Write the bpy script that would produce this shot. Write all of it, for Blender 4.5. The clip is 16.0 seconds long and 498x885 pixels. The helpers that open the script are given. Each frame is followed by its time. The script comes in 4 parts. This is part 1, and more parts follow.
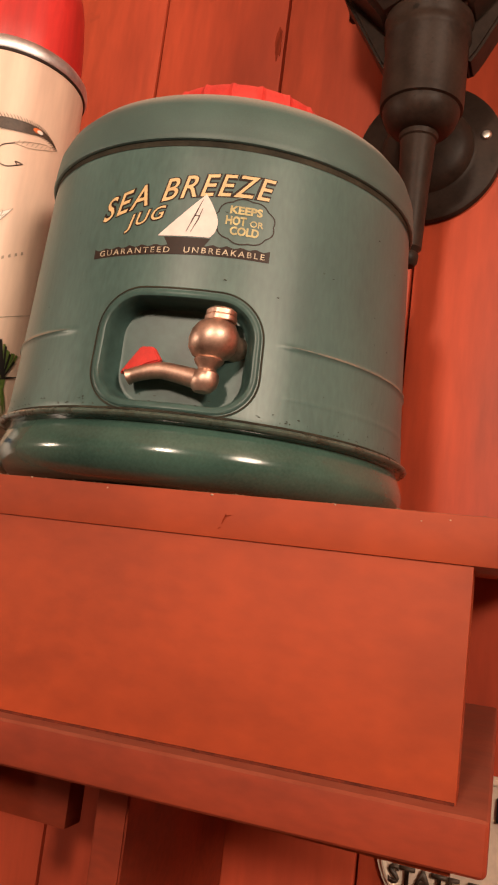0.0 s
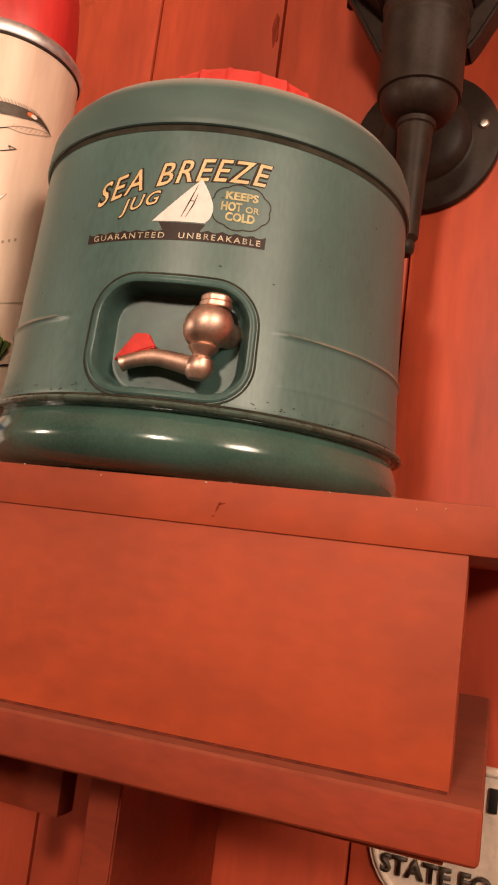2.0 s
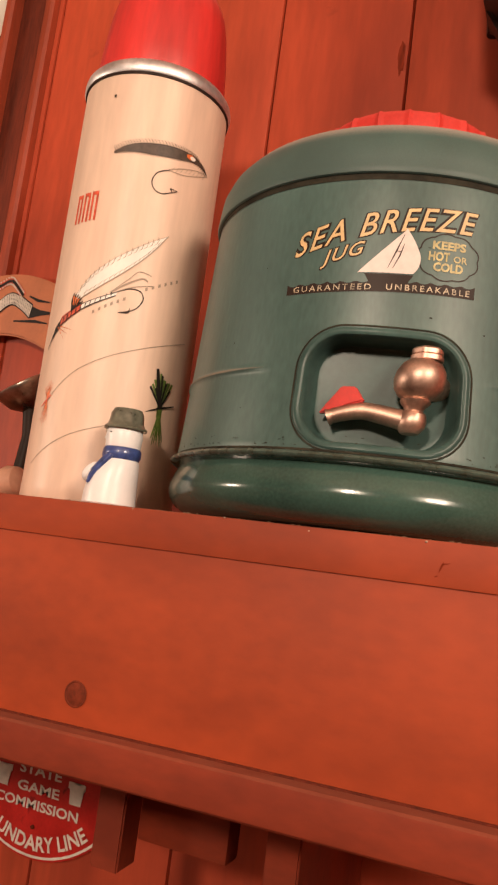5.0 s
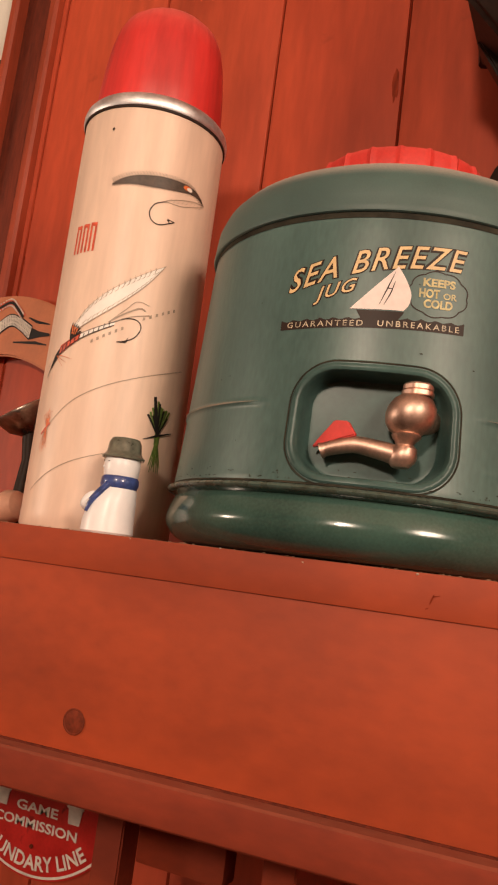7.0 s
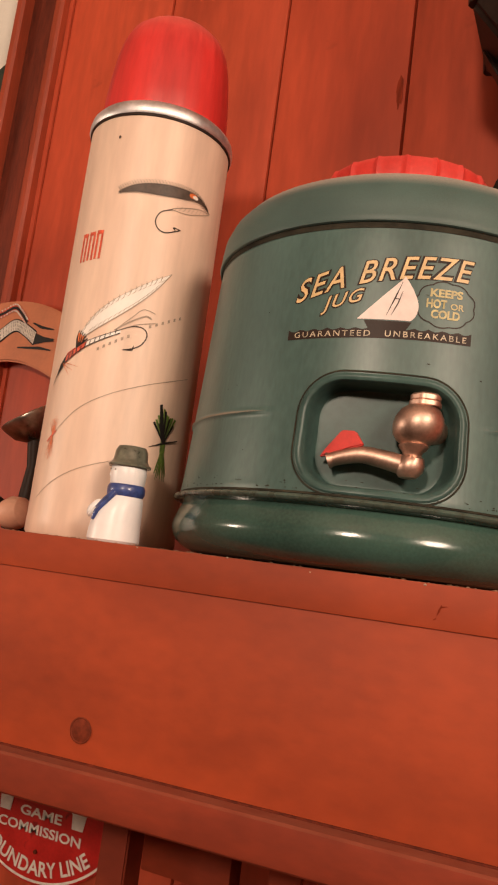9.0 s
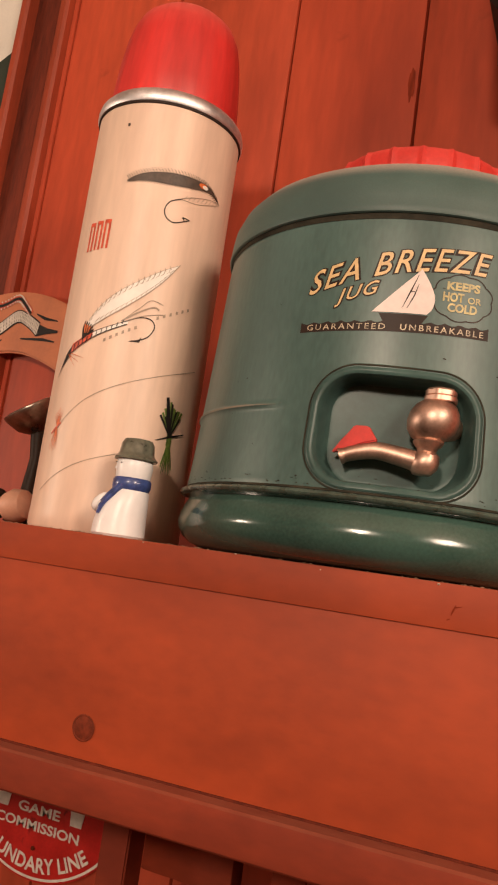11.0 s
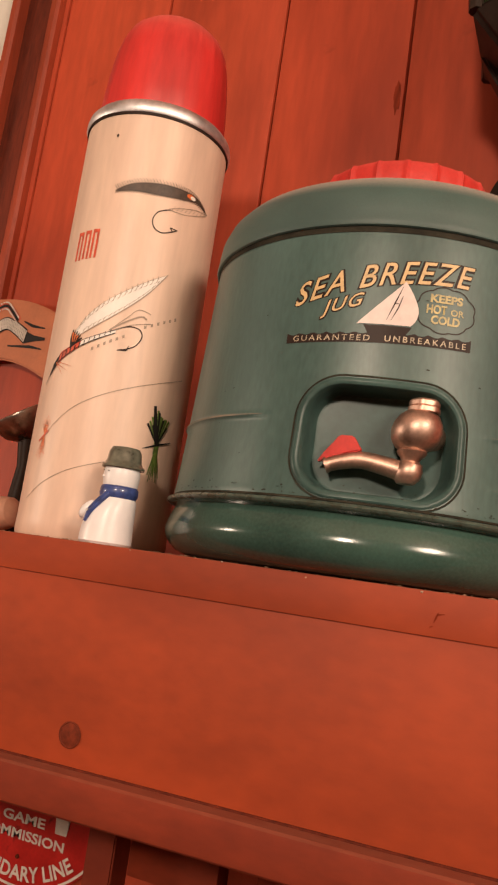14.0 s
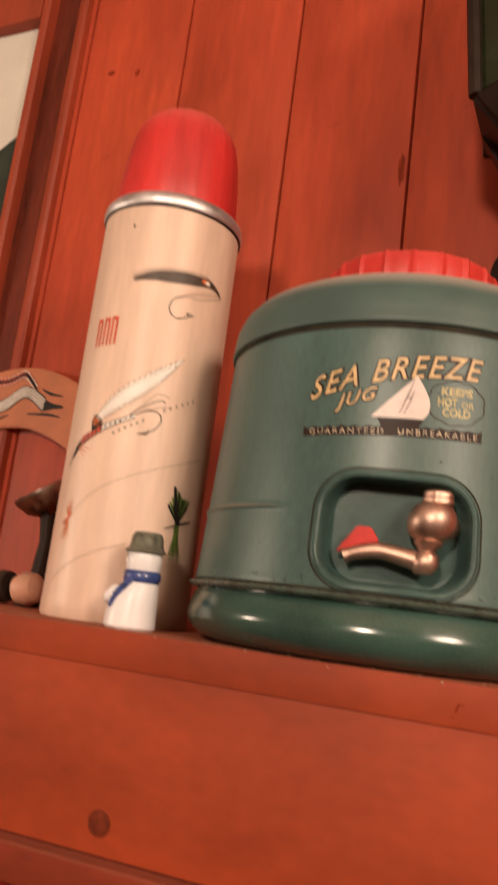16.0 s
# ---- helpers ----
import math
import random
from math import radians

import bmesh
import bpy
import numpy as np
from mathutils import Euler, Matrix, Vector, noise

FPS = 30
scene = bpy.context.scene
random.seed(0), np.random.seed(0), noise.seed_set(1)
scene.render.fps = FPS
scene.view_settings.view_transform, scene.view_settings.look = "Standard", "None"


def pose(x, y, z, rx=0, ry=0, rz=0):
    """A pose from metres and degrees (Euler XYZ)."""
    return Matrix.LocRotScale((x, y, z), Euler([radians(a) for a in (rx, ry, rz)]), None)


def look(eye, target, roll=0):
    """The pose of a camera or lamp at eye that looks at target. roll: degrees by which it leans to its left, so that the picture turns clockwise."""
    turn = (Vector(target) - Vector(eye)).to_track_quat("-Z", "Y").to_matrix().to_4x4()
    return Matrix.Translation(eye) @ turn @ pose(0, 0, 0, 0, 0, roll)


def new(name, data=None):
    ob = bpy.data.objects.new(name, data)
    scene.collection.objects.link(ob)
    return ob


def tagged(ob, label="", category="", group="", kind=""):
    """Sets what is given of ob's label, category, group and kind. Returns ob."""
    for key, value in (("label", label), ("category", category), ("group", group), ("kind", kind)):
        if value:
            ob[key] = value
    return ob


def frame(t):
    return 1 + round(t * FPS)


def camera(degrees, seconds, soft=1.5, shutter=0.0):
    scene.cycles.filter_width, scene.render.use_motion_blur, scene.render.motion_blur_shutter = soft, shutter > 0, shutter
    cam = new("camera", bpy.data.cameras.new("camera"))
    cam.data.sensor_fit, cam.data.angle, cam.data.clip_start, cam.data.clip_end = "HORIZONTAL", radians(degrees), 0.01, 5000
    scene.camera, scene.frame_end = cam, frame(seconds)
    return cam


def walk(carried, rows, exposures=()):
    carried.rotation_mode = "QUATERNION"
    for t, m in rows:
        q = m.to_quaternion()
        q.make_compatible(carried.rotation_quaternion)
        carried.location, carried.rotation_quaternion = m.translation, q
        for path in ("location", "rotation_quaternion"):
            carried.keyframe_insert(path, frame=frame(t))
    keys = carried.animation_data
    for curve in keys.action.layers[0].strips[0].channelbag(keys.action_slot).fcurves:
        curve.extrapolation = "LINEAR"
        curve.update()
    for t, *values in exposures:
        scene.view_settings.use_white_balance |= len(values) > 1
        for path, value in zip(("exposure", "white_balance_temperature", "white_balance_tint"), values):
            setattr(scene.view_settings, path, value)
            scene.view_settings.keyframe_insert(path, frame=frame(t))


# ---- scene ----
cam = camera(35.0, 16.0, soft=2.1, shutter=0.5)
PATH = [
    (0, (0.0306, -0.3164, 1.7223), (-0.6075, 1.2392, 1.9728), 6.97),
    (0.5, (0.0319, -0.3156, 1.7207), (-0.6176, 1.2365, 1.9642), 7.09),
    (1, (0.0296, -0.3149, 1.7195), (-0.6051, 1.2438, 1.9594), 7.17),
    (1.5, (0.0297, -0.3150, 1.7221), (-0.6085, 1.2416, 1.9663), 6.93),
    (2, (0.0299, -0.3137, 1.7209), (-0.5969, 1.2491, 1.9555), 7.20),
    (2.5, (0.0292, -0.3139, 1.7207), (-0.6065, 1.2450, 1.9567), 7.13),
    (3, (0.0295, -0.3146, 1.7199), (-0.6067, 1.2450, 1.9496), 7.20),
    (3.2, (0.0205, -0.3170, 1.7204), (-0.6417, 1.2322, 1.9517), 7.3),
    (3.5, (0.0065, -0.3222, 1.7209), (-0.6975, 1.2105, 1.9334), 7.37),
    (3.7, (-0.0122, -0.3268, 1.7256), (-0.7113, 1.2100, 1.9243), 7.30),
    (4, (-0.0267, -0.3256, 1.7255), (-0.7467, 1.2013, 1.9260), 7.12),
    (4.2, (-0.0382, -0.3302, 1.7339), (-0.7540, 1.1994, 1.9288), 6.95),
    (4.5, (-0.0476, -0.3417, 1.7315), (-0.7700, 1.1793, 1.9652), 6.90),
    (5, (-0.0446, -0.3411, 1.7330), (-0.7518, 1.1860, 1.9740), 7.47),
    (5.2, (-0.0442, -0.3476, 1.7347), (-0.7548, 1.1747, 1.9939), 7.3),
    (7.5, (-0.0395, -0.3505, 1.7469), (-0.7465, 1.1737, 2.0057), 7.39),
    (8, (-0.0400, -0.3527, 1.7501), (-0.7540, 1.1659, 2.0226), 7.24),
    (8.5, (-0.0422, -0.3522, 1.7470), (-0.7554, 1.1686, 2.0088), 7.35),
    (9, (-0.0428, -0.3519, 1.7468), (-0.7518, 1.1707, 2.0089), 7.46),
    (11.5, (-0.0525, -0.3461, 1.7456), (-0.7596, 1.1791, 1.9980), 8.26),
    (12, (-0.0531, -0.3462, 1.7451), (-0.7626, 1.1786, 1.9934), 7.81),
    (12.5, (-0.0534, -0.3486, 1.7452), (-0.7586, 1.1770, 2.0008), 7.92),
    (13, (-0.0532, -0.3507, 1.7462), (-0.7574, 1.1739, 2.0099), 7.68),
    (13.5, (-0.0524, -0.3478, 1.7449), (-0.7420, 1.1831, 2.0115), 7.76),
    (14, (-0.0491, -0.3510, 1.7468), (-0.7304, 1.1825, 2.0191), 8.24),
    (14.5, (-0.0450, -0.3540, 1.7491), (-0.7236, 1.1780, 2.0362), 8.34),
    (15, (-0.0479, -0.3509, 1.7490), (-0.7331, 1.1805, 2.0234), 8.22),
    (15.5, (-0.0462, -0.3520, 1.7523), (-0.7244, 1.1799, 2.0408), 7.96),
    (15.8, (-0.0471, -0.3587, 1.7609), (-0.7399, 1.1620, 2.0709), 7.6),
    (16, (-0.0488, -0.3702, 1.7715), (-0.7559, 1.1376, 2.1132), 7.24),
]
walk(cam, [(t, look(eye, target, roll)) for t, eye, target, roll in PATH], [(0, 0.09), (3.2, 0.09), (4.0, -0.03), (5.0, -0.03), (7.5, -0.20), (16, -0.20)])

# ---- world and light ----
world = bpy.data.worlds.new("world")
scene.world = world
world.use_nodes = True
world.node_tree.nodes["Background"].inputs[0].default_value = (1.0, 0.72, 0.5, 1)
world.node_tree.nodes["Background"].inputs[1].default_value = 0.05


def area_lamp(name, place, target, size, watts, colour):
    data = bpy.data.lights.new(name, "AREA")
    data.shape, data.size, data.energy, data.color = "DISK", size, watts, colour
    ob = new(name, data)
    ob.matrix_world = look(place, target)
    return ob


WARM = (1.0, 0.77, 0.59)
area_lamp("room_lamp", (-1.80, -0.83, 1.90), (-0.2, 0.1, 1.78), 0.24, 9, WARM)
area_lamp("room_lamp", (-0.02, -1.72, 2.34), (-0.2, 0.1, 1.80), 0.18, 22, WARM)
area_lamp("room_lamp", (1.26, -1.18, 2.44), (-0.2, 0.1, 1.82), 0.44, 28.5, WARM)


# ---- materials ----
def material(name, colour, rough=0.5, metal=0.0, vary=0.15, scale=30.0, fine=300.0, bump=0.1, stretch=(1, 1, 1), coat=0.0, rough_vary=0.1, dark=None, spots=0.0, dust=0.0, dust_colour=(0.42, 0.36, 0.30), per_object=0.0, stain=0.0, stain_scale=6.0, shine=0.5, dust_from=0.18):
    m = bpy.data.materials.new(name)
    m.use_nodes = True
    nt = m.node_tree
    n, l = nt.nodes, nt.links
    b = n["Principled BSDF"]
    b.inputs["Metallic"].default_value = metal
    b.inputs["Specular IOR Level"].default_value = shine
    b.inputs["Coat Weight"].default_value = coat
    b.inputs["Coat Roughness"].default_value = 0.12
    co = n.new("ShaderNodeTexCoord")
    mp = n.new("ShaderNodeMapping")
    mp.inputs["Scale"].default_value = stretch
    l.new(co.outputs["Object"], mp.inputs["Vector"])
    vec = mp.outputs["Vector"]
    if per_object:
        info = n.new("ShaderNodeObjectInfo")
        add = n.new("ShaderNodeVectorMath")
        mul = n.new("ShaderNodeMath")
        mul.operation = "MULTIPLY"
        mul.inputs[1].default_value = 17.0
        l.new(info.outputs["Random"], mul.inputs[0])
        l.new(mp.outputs["Vector"], add.inputs[0])
        l.new(mul.outputs[0], add.inputs[1])
        vec = add.outputs[0]
    big, small = n.new("ShaderNodeTexNoise"), n.new("ShaderNodeTexNoise")
    big.inputs["Scale"].default_value, big.inputs["Detail"].default_value = scale, 5
    small.inputs["Scale"].default_value, small.inputs["Detail"].default_value = fine, 4
    l.new(vec, big.inputs["Vector"])
    l.new(vec, small.inputs["Vector"])
    ramp = n.new("ShaderNodeValToRGB")
    lo = dark if dark else tuple(c * (1 - 2.2 * vary) for c in colour)
    hi = tuple(min(1, c * (1 + 1.2 * vary)) for c in colour)
    ramp.color_ramp.elements[0].position, ramp.color_ramp.elements[1].position = 0.30, 0.70
    ramp.color_ramp.elements[0].color, ramp.color_ramp.elements[1].color = (*lo, 1), (*hi, 1)
    mix = n.new("ShaderNodeMath")
    mix.operation = "MULTIPLY_ADD"
    mix.inputs[1].default_value = 0.3
    l.new(small.outputs[0], mix.inputs[0])
    half = n.new("ShaderNodeMath")
    half.operation = "MULTIPLY"
    half.inputs[1].default_value = 0.7
    l.new(big.outputs[0], half.inputs[0])
    l.new(half.outputs[0], mix.inputs[2])
    l.new(mix.outputs[0], ramp.inputs[0])
    col = ramp.outputs[0]
    if per_object:
        hsv = n.new("ShaderNodeHueSaturation")
        rng = n.new("ShaderNodeMapRange")
        rng.inputs[3].default_value, rng.inputs[4].default_value = 1 - per_object, 1 + per_object
        l.new(info.outputs["Random"], rng.inputs[0])
        l.new(rng.outputs[0], hsv.inputs["Value"])
        l.new(col, hsv.inputs["Color"])
        col = hsv.outputs[0]
    if stain:
        st = n.new("ShaderNodeTexNoise")
        st.inputs["Scale"].default_value, st.inputs["Detail"].default_value, st.inputs["Distortion"].default_value = stain_scale, 3, 0.6
        l.new(vec, st.inputs["Vector"])
        sc = n.new("ShaderNodeMapRange")
        sc.inputs[1].default_value, sc.inputs[2].default_value, sc.inputs[4].default_value = 0.46, 0.72, stain
        l.new(st.outputs[0], sc.inputs[0])
        mx = n.new("ShaderNodeMixRGB")
        mx.inputs[2].default_value = (colour[0] * 0.42, colour[1] * 0.36, colour[2] * 0.40, 1)
        l.new(sc.outputs[0], mx.inputs[0])
        l.new(col, mx.inputs[1])
        col = mx.outputs[0]
    if spots:
        sp = n.new("ShaderNodeTexNoise")
        sp.inputs["Scale"].default_value, sp.inputs["Detail"].default_value = spots, 6
        l.new(co.outputs["Object"], sp.inputs["Vector"])
        cut = n.new("ShaderNodeMapRange")
        cut.inputs[1].default_value, cut.inputs[2].default_value = 0.66, 0.72
        l.new(sp.outputs[0], cut.inputs[0])
        mx = n.new("ShaderNodeMixRGB")
        mx.inputs[2].default_value = (*(c * 0.35 for c in colour), 1)
        l.new(cut.outputs[0], mx.inputs[0])
        l.new(col, mx.inputs[1])
        col = mx.outputs[0]
    rr = n.new("ShaderNodeMapRange")
    rr.inputs[3].default_value, rr.inputs[4].default_value = max(0.03, rough - rough_vary), min(1, rough + rough_vary)
    l.new(big.outputs[0], rr.inputs[0])
    rough_out = rr.outputs[0]
    if dust:
        geo, sep = n.new("ShaderNodeNewGeometry"), n.new("ShaderNodeSeparateXYZ")
        l.new(geo.outputs["Normal"], sep.inputs[0])
        up = n.new("ShaderNodeMapRange")
        up.inputs[1].default_value, up.inputs[2].default_value, up.inputs[4].default_value = dust_from, 0.92, dust
        l.new(sep.outputs["Z"], up.inputs[0])
        br = n.new("ShaderNodeMath")
        br.operation = "MULTIPLY"
        l.new(up.outputs[0], br.inputs[0])
        nr = n.new("ShaderNodeMapRange")
        nr.inputs[1].default_value, nr.inputs[2].default_value, nr.inputs[3].default_value = 0.3, 0.6, 0.55
        l.new(small.outputs[0], nr.inputs[0])
        l.new(nr.outputs[0], br.inputs[1])
        mx = n.new("ShaderNodeMixRGB")
        mx.inputs[2].default_value = (*dust_colour, 1)
        l.new(br.outputs[0], mx.inputs[0])
        l.new(col, mx.inputs[1])
        col = mx.outputs[0]
        rd = n.new("ShaderNodeMath")
        rd.operation = "MULTIPLY_ADD"
        rd.inputs[1].default_value = 0.5
        l.new(br.outputs[0], rd.inputs[0])
        l.new(rough_out, rd.inputs[2])
        rough_out = rd.outputs[0]
    l.new(col, b.inputs["Base Color"])
    l.new(rough_out, b.inputs["Roughness"])
    if bump:
        bp = n.new("ShaderNodeBump")
        bp.inputs["Strength"].default_value, bp.inputs["Distance"].default_value = bump, 0.002
        l.new(mix.outputs[0], bp.inputs["Height"])
        l.new(bp.outputs[0], b.inputs["Normal"])
    return m


RED = (0.495, 0.071, 0.029)
M_PLANK = material("stained pine plank", RED, 0.54, vary=0.18, scale=6, fine=45, bump=0.10, stretch=(3.2, 3.2, 0.55), per_object=0.09, rough_vary=0.08, spots=9, stain=0.55, stain_scale=3.0, shine=0.36)
M_SHELF = material("stained pine board", (0.325, 0.0445, 0.0092), 0.60, vary=0.15, scale=5, fine=60, bump=0.12, stretch=(1.4, 3, 2.6), rough_vary=0.08, dust=0.55, dust_colour=(0.26, 0.12, 0.07), stain=0.6, stain_scale=4.5, shine=0.36)
M_TRIM = material("stained pine moulding", (0.33, 0.050, 0.018), 0.55, vary=0.16, scale=9, fine=90, bump=0.12, stretch=(5, 5, 0.7))
M_CRACK = material("brown split in the wood", (0.21, 0.026, 0.008), 0.8, vary=0.1, scale=400, fine=900, bump=0.0, shine=0.08)
M_DIRT_SHADE = material("dark red-brown dirt and shade", (0.12, 0.018, 0.007), 0.8, vary=0.3, scale=150, fine=700, bump=0.1, shine=0.2)
M_CRUMB = material("brown dust", (0.27, 0.15, 0.095), 0.9, vary=0.3, scale=300, shine=0.1)
# Same recipe as the moulding, its red under half as strong.
M_CHANNEL = material("dark pine channel", (0.150, 0.024, 0.010), 0.6, vary=0.3, scale=9, fine=90, bump=0.12, stretch=(5, 5, 0.7), shine=0.3)
M_CHIP = material("dusty chipped paint", (0.52, 0.34, 0.24), 0.7, vary=0.2, scale=300)
M_LEDGE = material("dusty pine ledge", (0.250, 0.034, 0.0115), 0.66, vary=0.18, scale=6, fine=70, bump=0.12, stretch=(1.2, 3, 3), dust=0.35, dust_colour=(0.22, 0.105, 0.065), stain=0.55, stain_scale=7, shine=0.3)
M_KNOT = material("dark wood plug", (0.165, 0.028, 0.011), 0.7, vary=0.3, scale=120, fine=600, bump=0.2, shine=0.15)
M_ROOM = material("room plaster", (0.60, 0.46, 0.35), 0.8, vary=0.08, scale=4, fine=80)
M_FLOOR = material("room floorboards", (0.10, 0.055, 0.03), 0.6, vary=0.2, scale=4, fine=60, stretch=(1, 6, 1))
# Upright tone streaks: wear, plus soft reflections put into the colour.
M_GREEN = material("green enamelled tin", (0.074, 0.134, 0.121), 0.40, vary=0.18, scale=11, fine=300, bump=0.03, stretch=(1.7, 1.7, 0.5), rough_vary=0.18, coat=0.0, stain=0.42, stain_scale=8)
M_WORN = material("worn tan edge", (0.20, 0.155, 0.115), 0.55, vary=0.3, scale=90, fine=500, bump=0.03, dark=(0.085, 0.130, 0.115))
# Grime brown; also paints shade in the recess groove and under the lid.
M_GRIME_SHADE = material("brown grime and shade", (0.036, 0.032, 0.022), 0.7, vary=0.35, scale=60, fine=500, bump=0.05, shine=0.12)
M_PAN = material("green enamelled recess", (0.052, 0.098, 0.088), 0.34, vary=0.2, scale=30, fine=260, bump=0.05, rough_vary=0.08, shine=0.2)
M_GREENGLOSS = material("glossy green enamel", (0.044, 0.092, 0.074), 0.18, vary=0.2, scale=18, fine=700, bump=0.03, stretch=(1, 1, 1), coat=0.2, rough_vary=0.05)
M_SEAM = material("worn green seam", (0.056, 0.092, 0.078), 0.28, vary=0.3, scale=110, fine=600, bump=0.1, dark=(0.038, 0.034, 0.022))
M_LID = material("dusty green lid", (0.070, 0.124, 0.111), 0.52, vary=0.16, scale=16, fine=1600, bump=0.08, dust=1.0, dust_colour=(0.50, 0.40, 0.34), dust_from=0.44, stain=0.25, stain_scale=12)
M_REDCAP = material("red plastic", (0.56, 0.036, 0.028), 0.42, vary=0.14, scale=30, fine=500, bump=0.03, dust=0.3, dust_colour=(0.55, 0.25, 0.20))
M_CUP = material("worn red plastic cup", (0.60, 0.030, 0.026), 0.48, vary=0.14, scale=22, fine=160, bump=0.03, stretch=(2, 2, 0.25), dust=0.55, dust_colour=(0.62, 0.22, 0.17))
M_BRASS = material("copper-toned brass", (0.66, 0.445, 0.355), 0.46, metal=1.0, vary=0.2, scale=90, fine=700, bump=0.06)
M_STEEL = material("worn steel band", (0.86, 0.83, 0.84), 0.5, metal=1.0, vary=0.15, scale=60, fine=400, bump=0.04)
M_CREAM = material("cream printed tin with wood grain", (0.79, 0.58, 0.45), 0.44, vary=0.08, scale=22, fine=120, bump=0.0, stretch=(2.2, 2.2, 0.35), stain=0.24, stain_scale=8)
M_IRON = material("black-brown painted iron", (0.031, 0.0195, 0.0145), 0.48, vary=0.25, scale=40, fine=400, bump=0.12, spots=90, shine=0.14, dust=0.30, dust_colour=(0.12, 0.075, 0.055), dust_from=0.3)
M_GLASS = material("dark tinted lantern glass", (0.02, 0.028, 0.012), 0.08, vary=0.2, scale=30, fine=200, bump=0.0)
M_BOLT = material("bare steel screw", (0.75, 0.68, 0.6), 0.3, metal=1.0, vary=0.1)
M_CHINA = material("white glazed china", (0.82, 0.80, 0.80), 0.36, vary=0.03, scale=60, bump=0.0, coat=0.0)
M_BLUE = material("blue glaze", (0.045, 0.075, 0.25), 0.38, vary=0.3, scale=220, bump=0.0, coat=0.5)
M_HAT = material("grey-green glaze", (0.14, 0.14, 0.105), 0.30, vary=0.3, scale=200, bump=0.0, coat=0.5)
M_CLAY = material("ochre painted wood", (0.56, 0.19, 0.085), 0.55, vary=0.08, scale=40, bump=0.05)
M_SIGNRED = material("red enamel sign", (0.50, 0.018, 0.014), 0.35, vary=0.14, scale=40, fine=400, bump=0.03, spots=60)
M_SIGNWHITE = material("white sign paint", (0.74, 0.68, 0.60), 0.5, vary=0.1, scale=120, bump=0.03)
M_PLATE = material("cream embossed tin", (0.80, 0.66, 0.54), 0.3, vary=0.12, scale=50, bump=0.04, coat=0.3)
# Brown print ink; also colours the painted shade under the flask's band.
M_INK_SHADE = material("dark brown print and band shade", (0.030, 0.018, 0.014), 0.45, vary=0.1, bump=0.0, shine=0.18)
M_WING = material("brown feather print", (0.075, 0.050, 0.036), 0.5, vary=0.25, scale=300, fine=900, bump=0.0)
M_BLACK = material("black print", (0.018, 0.015, 0.014), 0.45, vary=0.1, bump=0.0, shine=0.25)
M_YELLOW = material("yellow print", (0.66, 0.46, 0.23), 0.45, vary=0.1, scale=200, bump=0.0)
M_IVORY = material("ivory print", (0.74, 0.62, 0.58), 0.45, vary=0.06, scale=200, bump=0.0)
M_DULL = material("dulled yellow-grey print", (0.50, 0.41, 0.29), 0.5, vary=0.25, scale=300, bump=0.0)
M_CLOUDINK = material("greenish yellow print", (0.52, 0.44, 0.20), 0.45, vary=0.2, scale=250, bump=0.0)
M_REDINK = material("faded red print", (0.66, 0.10, 0.05), 0.45, vary=0.15, scale=300, bump=0.0)
M_ORANGE = material("orange print", (0.70, 0.16, 0.04), 0.45, vary=0.2, scale=300, bump=0.0)
M_GREYINK = material("grey print", (0.36, 0.27, 0.20), 0.5, vary=0.1, bump=0.0)
M_LEAFINK = material("green print", (0.13, 0.20, 0.04), 0.45, vary=0.3, scale=400, bump=0.0)
M_FEATHER = material("white feather print", (0.86, 0.80, 0.74), 0.45, vary=0.06, bump=0.0)
M_KNOB = material("turned wooden knob", (0.58, 0.31, 0.21), 0.45, vary=0.1, scale=60)
M_PAPER = material("white card", (0.72, 0.68, 0.60), 0.7, vary=0.05, scale=20)
M_DARKGREEN = material("dark green card", (0.03, 0.045, 0.03), 0.6, vary=0.2, scale=30)
M_PICASE = material("dark tarnished metal", (0.42, 0.36, 0.31), 0.30, metal=1.0, vary=0.3, scale=60)


# ---- mesh helpers ----
def finish(name, bm, mat, parent=None, label="", smooth=True, mats=None):
    me = bpy.data.meshes.new(name)
    bm.normal_update()
    bm.to_mesh(me)
    bm.free()
    for m in mats or [mat]:
        me.materials.append(m)
    if smooth:
        me.polygons.foreach_set("use_smooth", [True] * len(me.polygons))
        me.set_sharp_from_angle(angle=radians(35))
    ob = new(name, me)
    if parent:
        ob.parent = parent
    if label:
        ob["label"] = label
    return ob


def part(name, bm, mat, parent, label="", smooth=True):
    return finish(name, bm, mat, parent, label, smooth)


def thing(name, place, label, category, group="", kind=""):
    ob = new(name)
    ob.empty_display_size = 0.02
    ob.matrix_world = pose(*place)
    return tagged(ob, label, category, group, kind)


def box(x0, x1, y0, y1, z0, z1, bevel=0.0, seg=2):
    bm = bmesh.new()
    bmesh.ops.create_cube(bm, size=1)
    for v in bm.verts:
        v.co = Vector(((x0 + x1) / 2 + v.co.x * (x1 - x0), (y0 + y1) / 2 + v.co.y * (y1 - y0), (z0 + z1) / 2 + v.co.z * (z1 - z0)))
    if bevel:
        bmesh.ops.bevel(bm, geom=bm.edges[:], offset=bevel, segments=seg, affect="EDGES", profile=0.6)
    return bm


